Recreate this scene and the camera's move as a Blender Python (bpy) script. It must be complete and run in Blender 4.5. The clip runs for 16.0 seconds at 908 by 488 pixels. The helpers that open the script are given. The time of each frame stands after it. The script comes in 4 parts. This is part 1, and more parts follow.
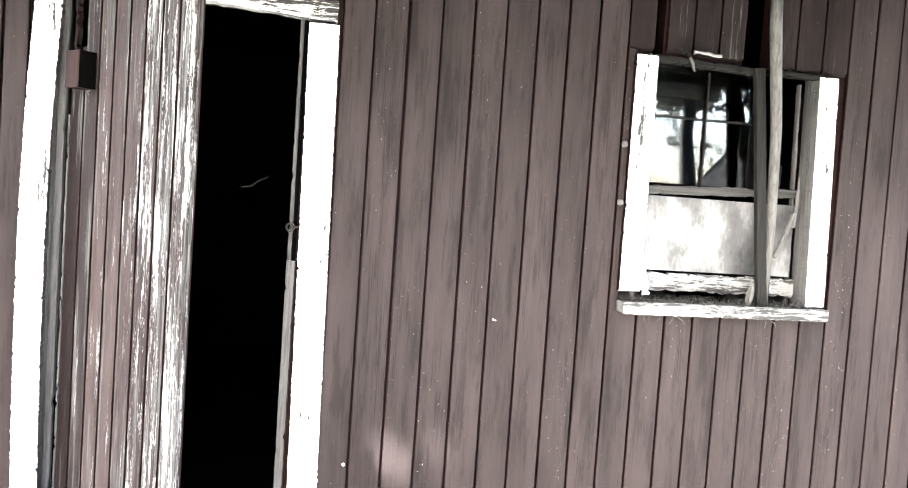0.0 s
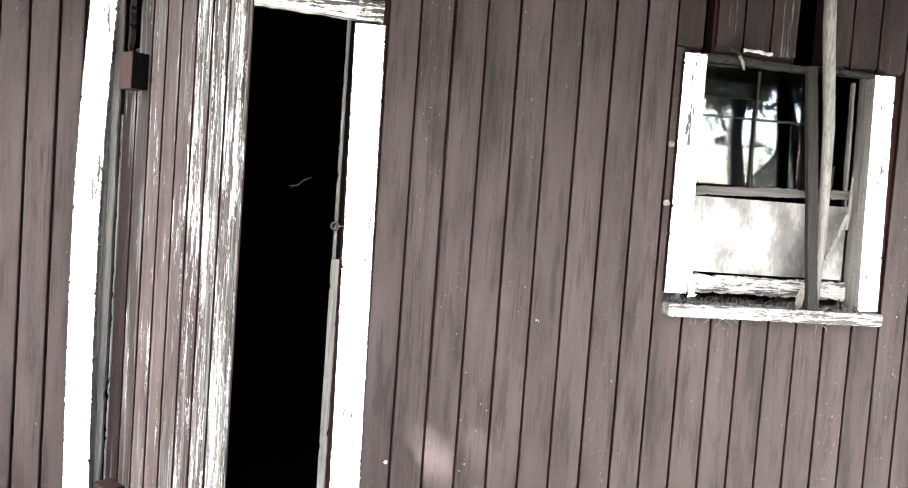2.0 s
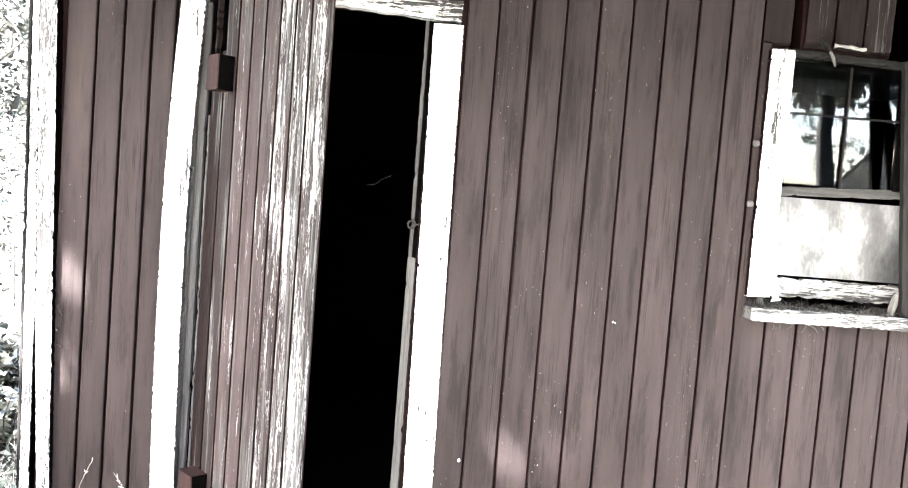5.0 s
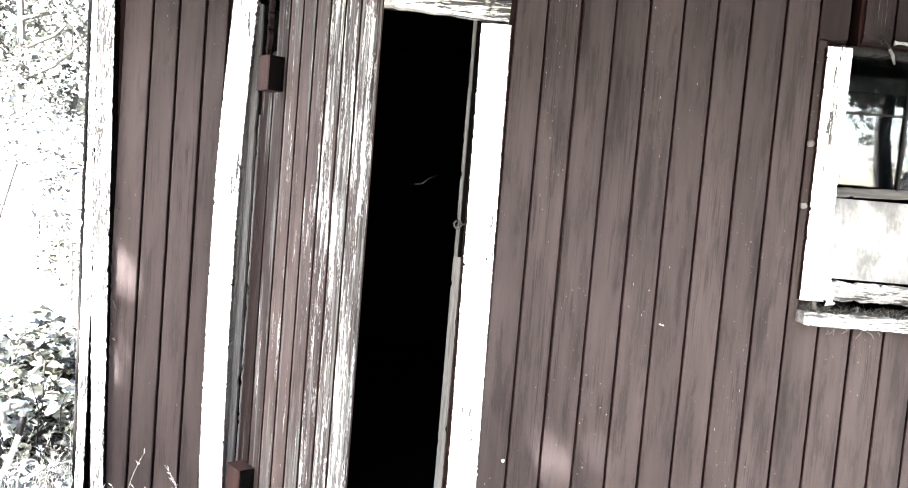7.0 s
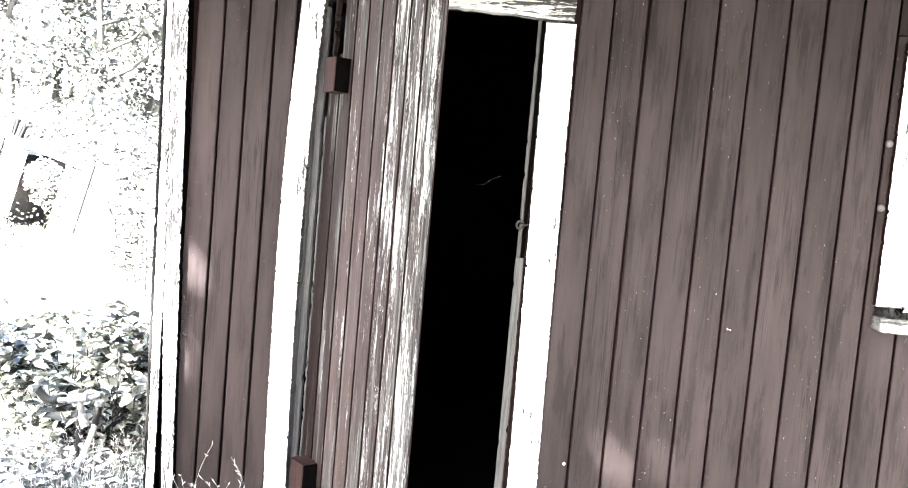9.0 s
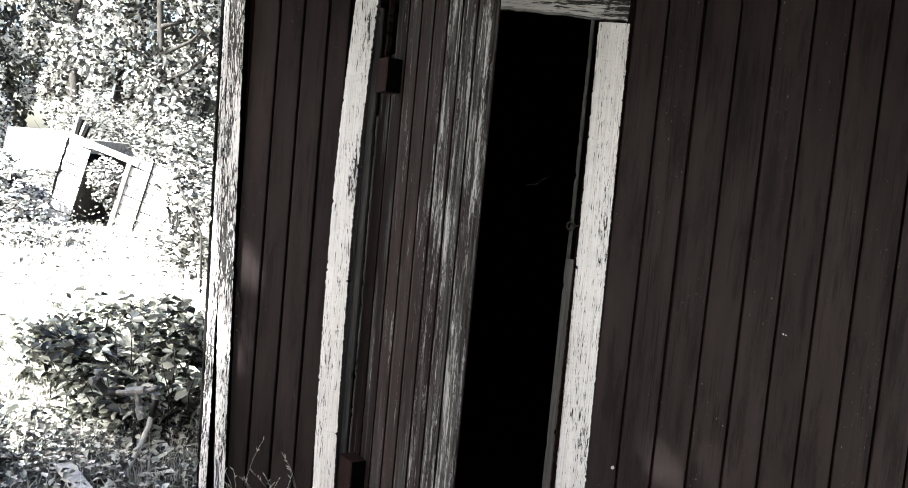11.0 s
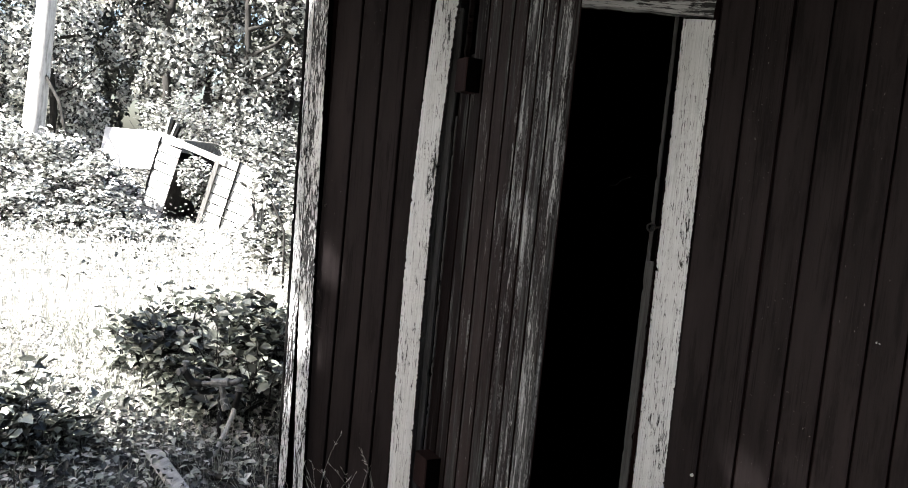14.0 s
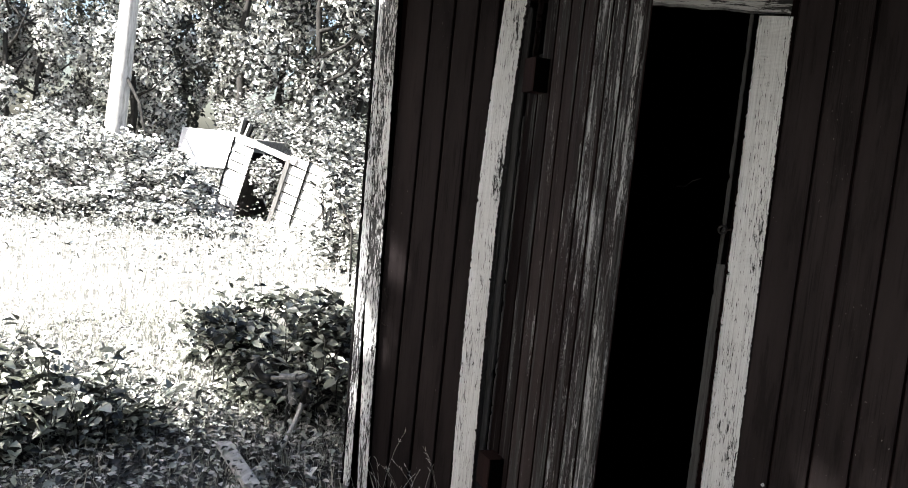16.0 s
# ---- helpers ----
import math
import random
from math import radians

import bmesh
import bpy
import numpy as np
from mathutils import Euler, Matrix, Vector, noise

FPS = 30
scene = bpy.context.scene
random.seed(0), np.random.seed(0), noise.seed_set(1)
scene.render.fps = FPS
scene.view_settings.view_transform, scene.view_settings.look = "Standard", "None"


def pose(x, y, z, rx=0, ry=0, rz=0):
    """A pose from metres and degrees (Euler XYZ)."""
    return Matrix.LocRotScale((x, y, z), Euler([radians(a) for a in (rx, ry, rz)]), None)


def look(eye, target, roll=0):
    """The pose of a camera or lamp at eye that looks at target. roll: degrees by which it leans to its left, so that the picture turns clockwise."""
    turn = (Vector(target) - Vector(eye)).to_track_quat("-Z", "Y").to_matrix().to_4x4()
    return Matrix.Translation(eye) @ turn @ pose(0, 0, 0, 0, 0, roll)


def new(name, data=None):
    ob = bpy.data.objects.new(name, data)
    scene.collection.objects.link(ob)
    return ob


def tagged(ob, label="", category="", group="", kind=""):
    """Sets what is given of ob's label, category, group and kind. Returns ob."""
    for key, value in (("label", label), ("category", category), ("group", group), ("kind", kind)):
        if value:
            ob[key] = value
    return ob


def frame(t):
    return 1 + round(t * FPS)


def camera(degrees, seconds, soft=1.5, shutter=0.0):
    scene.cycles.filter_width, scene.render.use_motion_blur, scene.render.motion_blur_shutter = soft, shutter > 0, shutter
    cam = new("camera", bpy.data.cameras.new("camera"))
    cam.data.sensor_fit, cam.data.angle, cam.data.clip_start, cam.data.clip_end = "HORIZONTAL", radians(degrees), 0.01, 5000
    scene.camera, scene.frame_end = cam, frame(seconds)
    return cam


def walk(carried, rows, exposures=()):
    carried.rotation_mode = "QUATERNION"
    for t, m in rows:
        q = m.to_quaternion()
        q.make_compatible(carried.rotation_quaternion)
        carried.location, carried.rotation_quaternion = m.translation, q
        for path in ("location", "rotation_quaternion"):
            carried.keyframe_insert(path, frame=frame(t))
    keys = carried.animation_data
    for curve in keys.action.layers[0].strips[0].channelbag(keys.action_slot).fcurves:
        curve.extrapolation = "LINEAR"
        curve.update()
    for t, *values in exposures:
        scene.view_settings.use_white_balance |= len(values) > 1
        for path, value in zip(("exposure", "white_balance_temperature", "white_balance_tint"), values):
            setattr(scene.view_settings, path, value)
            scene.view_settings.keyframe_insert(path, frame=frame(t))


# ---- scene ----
cam = camera(59.2, 16.0, 1.0)
EYE = (0.0, -3.0, 1.4)
TURN = [
    (0.0, -12.84, -2.83, 3.95), (0.5, -12.05, -2.89, 4.07), (1.0, -11.12, -2.96, 4.09), (1.5, -10.38, -3.02, 4.17),
    (2.0, -9.73, -3.07, 4.21), (2.5, -8.90, -3.14, 4.28), (3.0, -8.11, -3.20, 4.32), (3.5, -6.84, -3.30, 4.41),
    (4.0, -5.99, -3.38, 4.46), (6.5, -1.81, -3.74, 4.76), (7.0, -1.05, -3.81, 4.83), (7.5, 0.05, -3.90, 4.89),
    (8.0, 1.13, -3.98, 4.95), (8.5, 2.25, -4.07, 4.98), (9.0, 3.42, -4.16, 5.06), (11.5, 7.67, -4.54, 5.34),
    (12.0, 8.45, -4.62, 5.33), (12.5, 9.57, -4.73, 5.43), (13.0, 10.60, -4.83, 5.43), (13.5, 11.65, -4.93, 5.53),
    (14.0, 12.50, -5.02, 5.58), (14.5, 13.33, -5.09, 5.60), (15.0, 14.53, -5.22, 5.66), (15.5, 15.79, -5.33, 5.73),
    (16.0, 17.20, -5.48, 5.81),
]
ROWS = [(t, pose(*EYE, 90 + pitch, 0, yaw) @ pose(0, 0, 0, 0, 0, roll)) for t, yaw, pitch, roll in TURN]
walk(cam, ROWS, exposures=[(0.0, 6.68), (3.0, 6.75), (6.5, 6.68), (8.6, 6.6), (9.2, 6.45), (11.3, 3.4), (12.5, 3.03), (14.5, 2.82), (16.0, 2.76)])

# ---- light: clear sky, sun from behind the camera's left, kept off the wall by trees ----
SUN_DIR = Vector((-0.45, -0.62, 0.64)).normalized()
world = bpy.data.worlds.new("sky")
scene.world = world
world.use_nodes = True
wn = world.node_tree.nodes
sky = wn.new("ShaderNodeTexSky")
sky.sky_type = "NISHITA"
sky.sun_disc = False
sky.sun_elevation = math.asin(SUN_DIR.z)
sky.sun_rotation = math.atan2(SUN_DIR.x, SUN_DIR.y)
sky.air_density = 1.0
sky.dust_density = 3.0
world.node_tree.links.new(sky.outputs[0], wn["Background"].inputs["Color"])
wn["Background"].inputs["Strength"].default_value = 0.05
sun_data = bpy.data.lights.new("sun", "SUN")
sun_data.energy = 5.0
sun_data.angle = radians(1.0)
sun_data.color = (1.0, 0.98, 0.96)
sun = new("sun", sun_data)
sun.matrix_world = look(SUN_DIR * 60, (0, 0, 0))


# ---- materials ----
class Mat:
    """A node material with short ways to add nodes."""

    def __init__(self, name, rough=0.6, spec=0.3):
        self.m = bpy.data.materials.new(name)
        self.m.use_nodes = True
        self.t = self.m.node_tree
        self.b = self.t.nodes["Principled BSDF"]
        self.b.inputs["Roughness"].default_value = rough
        self.b.inputs["Specular IOR Level"].default_value = spec
        self.geo = self.t.nodes.new("ShaderNodeNewGeometry")
        self.info = self.t.nodes.new("ShaderNodeObjectInfo")

    def link(self, a, b):
        self.t.links.new(a, b)

    def noise(self, scale, detail=4.0, rough=0.6, shift=7.0):
        add = self.t.nodes.new("ShaderNodeVectorMath")
        add.operation = "MULTIPLY_ADD"
        add.inputs[1].default_value = scale
        self.link(self.geo.outputs["Position"], add.inputs[0])
        mul = self.t.nodes.new("ShaderNodeMath")
        mul.operation = "MULTIPLY"
        mul.inputs[1].default_value = shift
        self.link(self.info.outputs["Random"], mul.inputs[0])
        self.link(mul.outputs[0], add.inputs[2])
        n = self.t.nodes.new("ShaderNodeTexNoise")
        n.inputs["Scale"].default_value = 1.0
        n.inputs["Detail"].default_value = detail
        n.inputs["Roughness"].default_value = rough
        self.link(add.outputs[0], n.inputs["Vector"])
        return n.outputs["Fac"]

    def ramp(self, fac, stops):
        r = self.t.nodes.new("ShaderNodeValToRGB")
        e = r.color_ramp.elements
        while len(e) < len(stops):
            e.new(0.5)
        for el, (p, c) in zip(e, stops):
            el.position = p
            el.color = (*c, 1) if len(c) == 3 else c
        self.link(fac, r.inputs[0])
        return r.outputs[0]

    def step(self, fac, a, b):
        r = self.t.nodes.new("ShaderNodeMapRange")
        r.inputs[1].default_value, r.inputs[2].default_value = a, b
        self.link(fac, r.inputs[0])
        return r.outputs[0]

    def mix(self, fac, a, b, mode="MIX"):
        x = self.t.nodes.new("ShaderNodeMix")
        x.data_type = "RGBA"
        x.blend_type = mode
        for sock, v in ((x.inputs[0], fac), (x.inputs[6], a), (x.inputs[7], b)):
            if isinstance(v, (float, int)):
                sock.default_value = v
            elif isinstance(v, tuple):
                sock.default_value = (*v, 1)
            else:
                self.link(v, sock)
        return x.outputs[2]

    def math(self, op, a, b):
        x = self.t.nodes.new("ShaderNodeMath")
        x.operation = op
        for sock, v in zip(x.inputs, (a, b)):
            if isinstance(v, (float, int)):
                sock.default_value = v
            else:
                self.link(v, sock)
        return x.outputs[0]

    def bump(self, height, strength=0.3, dist=0.002):
        n = self.t.nodes.new("ShaderNodeBump")
        n.inputs["Strength"].default_value = strength
        n.inputs["Distance"].default_value = dist
        self.link(height, n.inputs["Height"])
        self.link(n.outputs[0], self.b.inputs["Normal"])

    def done(self, colour):
        if isinstance(colour, tuple):
            self.b.inputs["Base Color"].default_value = (*colour, 1)
        else:
            self.link(colour, self.b.inputs["Base Color"])
        return self.m


def red_wood(name, tone=(0.0186, 0.0147, 0.0147), white=0.0, grey=0.0, specks=0.655):
    """Old red stained boards with upright grain; white: how much old white paint is left; grey: bare wood."""
    k = Mat(name, 0.65, 0.05)
    dark = tuple(c * 0.7 for c in tone)
    light = tuple(c * 1.2 for c in tone)
    grain = k.noise((210, 210, 3.2), 5, 0.7)
    patch = k.noise((7, 7, 1.3), 3, 0.5)
    streak = k.noise((26, 26, 0.9), 4, 0.65)
    col = k.ramp(k.mix(0.6, k.mix(0.8, grain, streak), patch), [(0.36, dark), (0.5, tone), (0.64, light)])
    shade = k.math("MULTIPLY_ADD", k.info.outputs["Random"], 0.2)
    shade.node.inputs[2].default_value = 0.9
    col = k.mix(1.0, col, shade, "MULTIPLY")
    smudge = k.ramp(k.math("ADD", k.noise((17, 17, 2.6), 5, 0.7), k.math("MULTIPLY", k.noise((120, 120, 4), 3, 0.7), 0.3)), [(0.52, (0.62, 0.62, 0.62)), (0.62, (0.96, 0.96, 0.96)), (0.75, (1.06, 1.06, 1.06))])
    col = k.mix(1.0, col, smudge, "MULTIPLY")
    worn = k.step(k.noise((9, 9, 1.3), 4, 0.6), 0.46, 0.66)
    lines = k.step(k.noise((190, 190, 4.5), 3, 0.6), 0.53, 0.62)
    col = k.mix(k.math("MULTIPLY", worn, k.math("MULTIPLY", lines, 0.75)), col, tuple(c * 0.3 for c in tone))
    if grey:
        g = k.step(k.math("ADD", k.noise((40, 40, 1.6), 5, 0.7), k.math("MULTIPLY", k.noise((5, 5, 1.1), 2), 0.5)), 0.86 - 0.2 * grey, 0.93 - 0.2 * grey)
        bare = k.ramp(grain, [(0.3, (0.008, 0.0077, 0.0073)), (0.7, (0.06, 0.059, 0.057))])
        col = k.mix(g, col, bare)
    if white:
        w = k.math("ADD", k.math("MULTIPLY", k.noise((210, 210, 60), 6, 0.8), 0.62), k.math("MULTIPLY", k.noise((38, 38, 3.2), 6, 0.72), 1.15))
        w = k.math("ADD", w, k.math("MULTIPLY", k.noise((4, 4, 1.5), 1), 0.35))
        w = k.step(w, 1.2 - 0.32 * white, 1.29 - 0.32 * white)
        col = k.mix(w, col, k.ramp(k.noise((60, 60, 6), 4), [(0.36, (0.024, 0.0237, 0.023)), (0.62, (0.27, 0.268, 0.262))]))
    s = k.step(k.math("ADD", k.noise((150, 150, 75), 2, 0.5, 31), k.math("MULTIPLY", k.noise((2.4, 2.4, 1.2), 1), 0.22)), specks + 0.235, specks + 0.265)
    col = k.mix(s, col, (0.14, 0.13, 0.125))
    k.bump(grain, 0.35, 0.0015)
    return k.done(col)


def white_paint(name, along="z", peel=0.3, bare=(0.03, 0.028, 0.026), chalk=1.0, flakes=1.0):
    """White paint on a plank, brushed along its grain, cracked and flaking off to dark wood."""
    k = Mat(name, 0.55, 0.3)
    fine, slow, line = {"z": ((70, 70, 9), (14, 14, 2), (260, 260, 3)), "x": ((9, 70, 70), (2, 14, 14), (3, 260, 260))}[along]
    fine = tuple(c * flakes for c in fine)
    flake = k.math("ADD", k.noise(fine, 7, 0.75), k.math("MULTIPLY", k.noise(slow, 3), 0.6))
    mask = k.step(flake, 1.0 - 0.3 * peel, 1.02 - 0.3 * peel)
    hair = k.noise(line, 4, 0.7)
    dash = tuple(c * m for c, m in zip(line, (1.2, 1.2, 6) if along == "z" else (6, 1.2, 1.2)))
    crack = k.step(k.math("ADD", k.noise(dash, 3, 0.6), k.math("MULTIPLY", k.noise(slow, 2), 0.25)), 0.76 - 0.1 * peel, 0.79 - 0.1 * peel)
    wood = k.ramp(hair, [(0.35, tuple(c * 0.3 for c in bare)), (0.65, tuple(c * 2.2 for c in bare))])
    paint = k.ramp(k.mix(0.2, hair, k.noise((18, 18, 18), 4)), [(p, tuple(c * chalk for c in q)) for p, q in ((0.36, (0.56, 0.56, 0.55)), (0.5, (0.76, 0.76, 0.75)), (0.62, (0.86, 0.86, 0.85)))])
    k.bump(k.mix(0.6, mask, hair), 0.5, 0.002)
    return k.done(k.mix(k.math("MAXIMUM", mask, crack), paint, wood))


def bare_wood(name, tone, scale=(80, 80, 4), rough=0.75, spec=0.2):
    k = Mat(name, rough, spec)
    grain = k.noise(scale, 6, 0.7)
    col = k.ramp(grain, [(0.28, tuple(c * 0.35 for c in tone)), (0.5, tone), (0.72, tuple(c * 1.45 for c in tone))])
    k.bump(grain, 0.5, 0.002)
    return k.done(col)


def leafy(name, a, b, through_light=0.35, rough=0.5, dull=0.38, gloss=0.5):
    """Leaves, each dark or bright at random, that let some light through."""
    k = Mat(name, rough, gloss)
    # Split into dark and bright leaves: shade and sun put into the colour.
    col = k.ramp(k.geo.outputs["Random Per Island"], [(0.0, a), (dull, tuple(0.93 * p + 0.07 * q for p, q in zip(a, b))), (dull + 0.12, tuple(0.25 * p + 0.75 * q for p, q in zip(a, b))), (1.0, b)])
    k.done(col)
    tr = k.t.nodes.new("ShaderNodeBsdfTranslucent")
    k.link(col, tr.inputs[0])
    ms = k.t.nodes.new("ShaderNodeMixShader")
    ms.inputs[0].default_value = through_light
    k.link(k.b.outputs[0], ms.inputs[1])
    k.link(tr.outputs[0], ms.inputs[2])
    k.link(ms.outputs[0], k.t.nodes["Material Output"].inputs[0])
    return k.m


M_RED = red_wood("red_boards", specks=0.63)
M_GAP = red_wood("red_board_backing", (0.0066, 0.0027, 0.0026), specks=0.9)
M_LEAF = [
    # Hinge board's near-black tone: its shade put into the colour.
    red_wood("door_board_dark", (0.0042, 0.0024, 0.0023), grey=0.1, specks=0.72),
    red_wood("door_board_grey", (0.0110, 0.0082, 0.0080), white=0.05, grey=0.5, specks=0.68),
    red_wood("door_board_pink", (0.0247, 0.0185, 0.0177), white=0.04, grey=0.2, specks=0.7),
    red_wood("door_board_red", (0.0194, 0.0143, 0.0138), white=0.13, grey=0.4, specks=0.66),
    red_wood("door_board_worn", (0.0144, 0.0103, 0.0100), white=0.3, grey=0.5, specks=0.66),
    red_wood("door_board_white", (0.0152, 0.0110, 0.0107), white=0.41, grey=0.6, specks=0.66),
]
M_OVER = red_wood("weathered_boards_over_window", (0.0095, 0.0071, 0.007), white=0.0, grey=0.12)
M_WHITE = white_paint("white_trim_paint", "z", 0.2, (0.006, 0.0056, 0.0053), chalk=0.72, flakes=1.5)
M_WHITE_X = white_paint("white_head_paint", "x", 0.58, (0.009, 0.0087, 0.0085), chalk=0.42)
M_CORNER = white_paint("peeling_corner_paint", "z", 0.68, (0.013, 0.0127, 0.0124), chalk=0.85, flakes=3.0)
M_SILL = white_paint("worn_sill_paint", "x", 0.66, (0.007, 0.0068, 0.0065), 0.16)
M_LOG = bare_wood("bleached_plank", (0.42, 0.41, 0.39), (30, 6, 60))
M_JAMB = bare_wood("grey_jamb_wood", (0.05, 0.0487, 0.0486), (140, 140, 3))
M_JAMB_L = bare_wood("pale_jamb_wood", (0.056, 0.055, 0.054), (130, 130, 4))
M_JAMB_S = bare_wood("split_strip_wood", (0.07, 0.0697, 0.069), (110, 110, 3))
M_GREY = bare_wood("weathered_wood", (0.0048, 0.0046, 0.0044), spec=0.06)
M_POLE = bare_wood("peeled_pole_wood", (0.052, 0.051, 0.0485), (110, 110, 6))
M_POST = bare_wood("dark_post_wood", (0.0035, 0.0033, 0.003))
M_RAIL = bare_wood("grey_rail_wood", (0.022, 0.0215, 0.021), (4, 90, 90))
M_POST_W = bare_wood("grey_post_wood", (0.0075, 0.0072, 0.0068), (90, 90, 3), spec=0.06)
# Near black: shade inside the shed and on turned-away faces put into the colour.
M_DARK = bare_wood("shade_black_wood", (0.0011, 0.0009, 0.0009), spec=0.01)
M_BLOCK = red_wood("red_block_wood", (0.014, 0.0076, 0.0071), white=0.0, specks=0.66)
k = Mat("rusty_iron", 0.7, 0.4)
k.b.inputs["Metallic"].default_value = 0.4
M_RUST = k.done(k.ramp(k.noise((120, 120, 120), 4), [(0.3, (0.008, 0.0058, 0.005)), (0.7, (0.035, 0.024, 0.02))]))
k = Mat("black_iron", 0.6, 0.4)
M_IRON = k.done(k.ramp(k.noise((120, 120, 120), 4), [(0.3, (0.0012, 0.001, 0.001)), (0.7, (0.008, 0.007, 0.0065))]))
k = Mat("grey_metal", 0.45, 0.5)
M_METAL = k.done(k.ramp(k.noise((60, 60, 60), 4), [(0.3, (0.05, 0.05, 0.05)), (0.7, (0.2, 0.2, 0.195))]))
k = Mat("hose_rubber", 0.5, 0.3)
M_HOSE = k.done(k.ramp(k.noise((40, 40, 40), 4), [(0.3, (0.28, 0.28, 0.27)), (0.7, (0.42, 0.42, 0.4))]))
k = Mat("hazy_pane", 0.35, 0.3)
# Haze of the pane, with reflected light, put into a mottled colour.
haze = k.math("ADD", k.noise((5.5, 5.5, 3.0), 3, 0.55), k.math("MULTIPLY", k.noise((70, 70, 30), 4), 0.22))
k.bump(k.noise((70, 70, 50), 4), 0.4, 0.004)
M_PLASTIC = k.done(k.ramp(haze, [(0.42, (0.014, 0.014, 0.014)), (0.6, (0.05, 0.05, 0.05)), (0.8, (0.16, 0.16, 0.16))]))
k = Mat("window_glass", 0.0, 0.5)
k.b.inputs["Transmission Weight"].default_value = 1.0
k.b.inputs["IOR"].default_value = 1.5
M_GLASS = k.done((0.9, 0.92, 0.92))
M_MUNTIN = bare_wood("muntin_wood", (0.004, 0.0038, 0.0036), spec=0.06)
k = Mat("ground_soil", 0.9, 0.1)
soil = k.ramp(k.noise((9, 9, 9), 6, 0.7), [(0.3, (0.06, 0.058, 0.053)), (0.52, (0.17, 0.165, 0.15)), (0.75, (0.3, 0.295, 0.27))])
k.bump(k.noise((30, 30, 30), 5), 0.6, 0.02)
M_SOIL = k.done(soil)
k = Mat("bark", 0.85, 0.15)
M_BARK = k.done(k.ramp(k.noise((14, 14, 3), 6, 0.7), [(0.3, (0.008, 0.0076, 0.007)), (0.7, (0.045, 0.043, 0.039))]))
M_TRUNK = bare_wood("pale_trunk", (0.42, 0.41, 0.39), (16, 16, 2.5))
M_CLAP = bare_wood("whitewashed_clapboard", (0.5, 0.49, 0.47), (3, 3, 40))
M_POST_H = bare_wood("grey_hut_post", (0.1, 0.098, 0.093), (40, 40, 4))
M_HUT = bare_wood("split_hut_timber", (0.22, 0.215, 0.2), (30, 30, 3))
k = Mat("zinc_roof", 0.4, 0.5)
M_ROOF = k.done(k.ramp(k.noise((2, 2, 2), 4), [(0.3, (0.5, 0.5, 0.5)), (0.7, (0.7, 0.7, 0.7))]))
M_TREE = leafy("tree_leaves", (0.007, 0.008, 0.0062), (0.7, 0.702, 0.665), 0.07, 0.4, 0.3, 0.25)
# Darker copy of the tree leaves: their shade is in the colour.
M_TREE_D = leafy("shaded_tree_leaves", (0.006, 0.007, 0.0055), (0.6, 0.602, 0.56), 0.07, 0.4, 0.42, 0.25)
# Near-black leaves stand in for shade between and behind the lit trees.
M_DEEP = leafy("deep_shade_leaves", (0.008, 0.009, 0.007), (0.06, 0.064, 0.05), 0.05, 0.6)
M_BUSH = leafy("bramble_leaves", (0.01, 0.0115, 0.0095), (0.42, 0.435, 0.37), 0.15, 0.4, 0.42, 0.3)
M_DRY = leafy("dry_grass", (0.42, 0.415, 0.38), (0.7, 0.69, 0.64), 0.25, 0.7)
M_SHADE_LITTER = leafy("shade_litter_leaves", (0.006, 0.0055, 0.005), (0.05, 0.047, 0.043), 0.05, 0.7)
M_WEED = leafy("pale_weeds", (0.2, 0.205, 0.175), (0.55, 0.555, 0.5), 0.35)
M_GRASS = leafy("grass_blades", (0.14, 0.145, 0.12), (0.5, 0.505, 0.43), 0.3, 0.6)
M_LITTER = leafy("dead_leaves", (0.04, 0.037, 0.033), (0.8, 0.79, 0.75), 0.1, 0.8)


M_LITTER_D = leafy("dirt_and_needles", (0.0025, 0.0022, 0.002), (0.03, 0.0285, 0.026), 0.05, 0.9)


# ---- building helpers ----
def mesh(name, verts, faces, mat, smooth=False, side=None, side_faces=()):
    me = bpy.data.meshes.new(name)
    me.from_pydata([tuple(v) for v in verts], [], [tuple(f) for f in faces])
    me.materials.append(mat)
    if side:
        me.materials.append(side)
        for i in side_faces:
            me.polygons[i].material_index = 1
    if smooth:
        me.polygons.foreach_set("use_smooth", [True] * len(me.polygons))
    me.update()
    return me


def child(name, me, parent, m=None, label=""):
    ob = new(name, me)
    ob.parent = parent
    if m is not None:
        ob.matrix_basis = m
    return tagged(ob, label)


def empty(name, m=None):
    ob = new(name)
    ob.empty_display_size = 0.1
    if m is not None:
        ob.matrix_basis = m
    return ob


def box_data(x0, x1, y0, y1, z0, z1, c=0.0):
    """A box whose front (low y) edges along z are cut by c."""
    ring = [(x0, y1), (x0, y0 + c), (x0 + c, y0), (x1 - c, y0), (x1, y0 + c), (x1, y1)] if c else [(x0, y1), (x0, y0), (x1, y0), (x1, y1)]
    n = len(ring)
    v = [(x, y, z0) for x, y in ring] + [(x, y, z1) for x, y in ring]
    f = [(i, (i + 1) % n, (i + 1) % n + n, i + n) for i in range(n)]
    f += [tuple(range(n - 1, -1, -1)), tuple(range(n, 2 * n))]
    return v, f


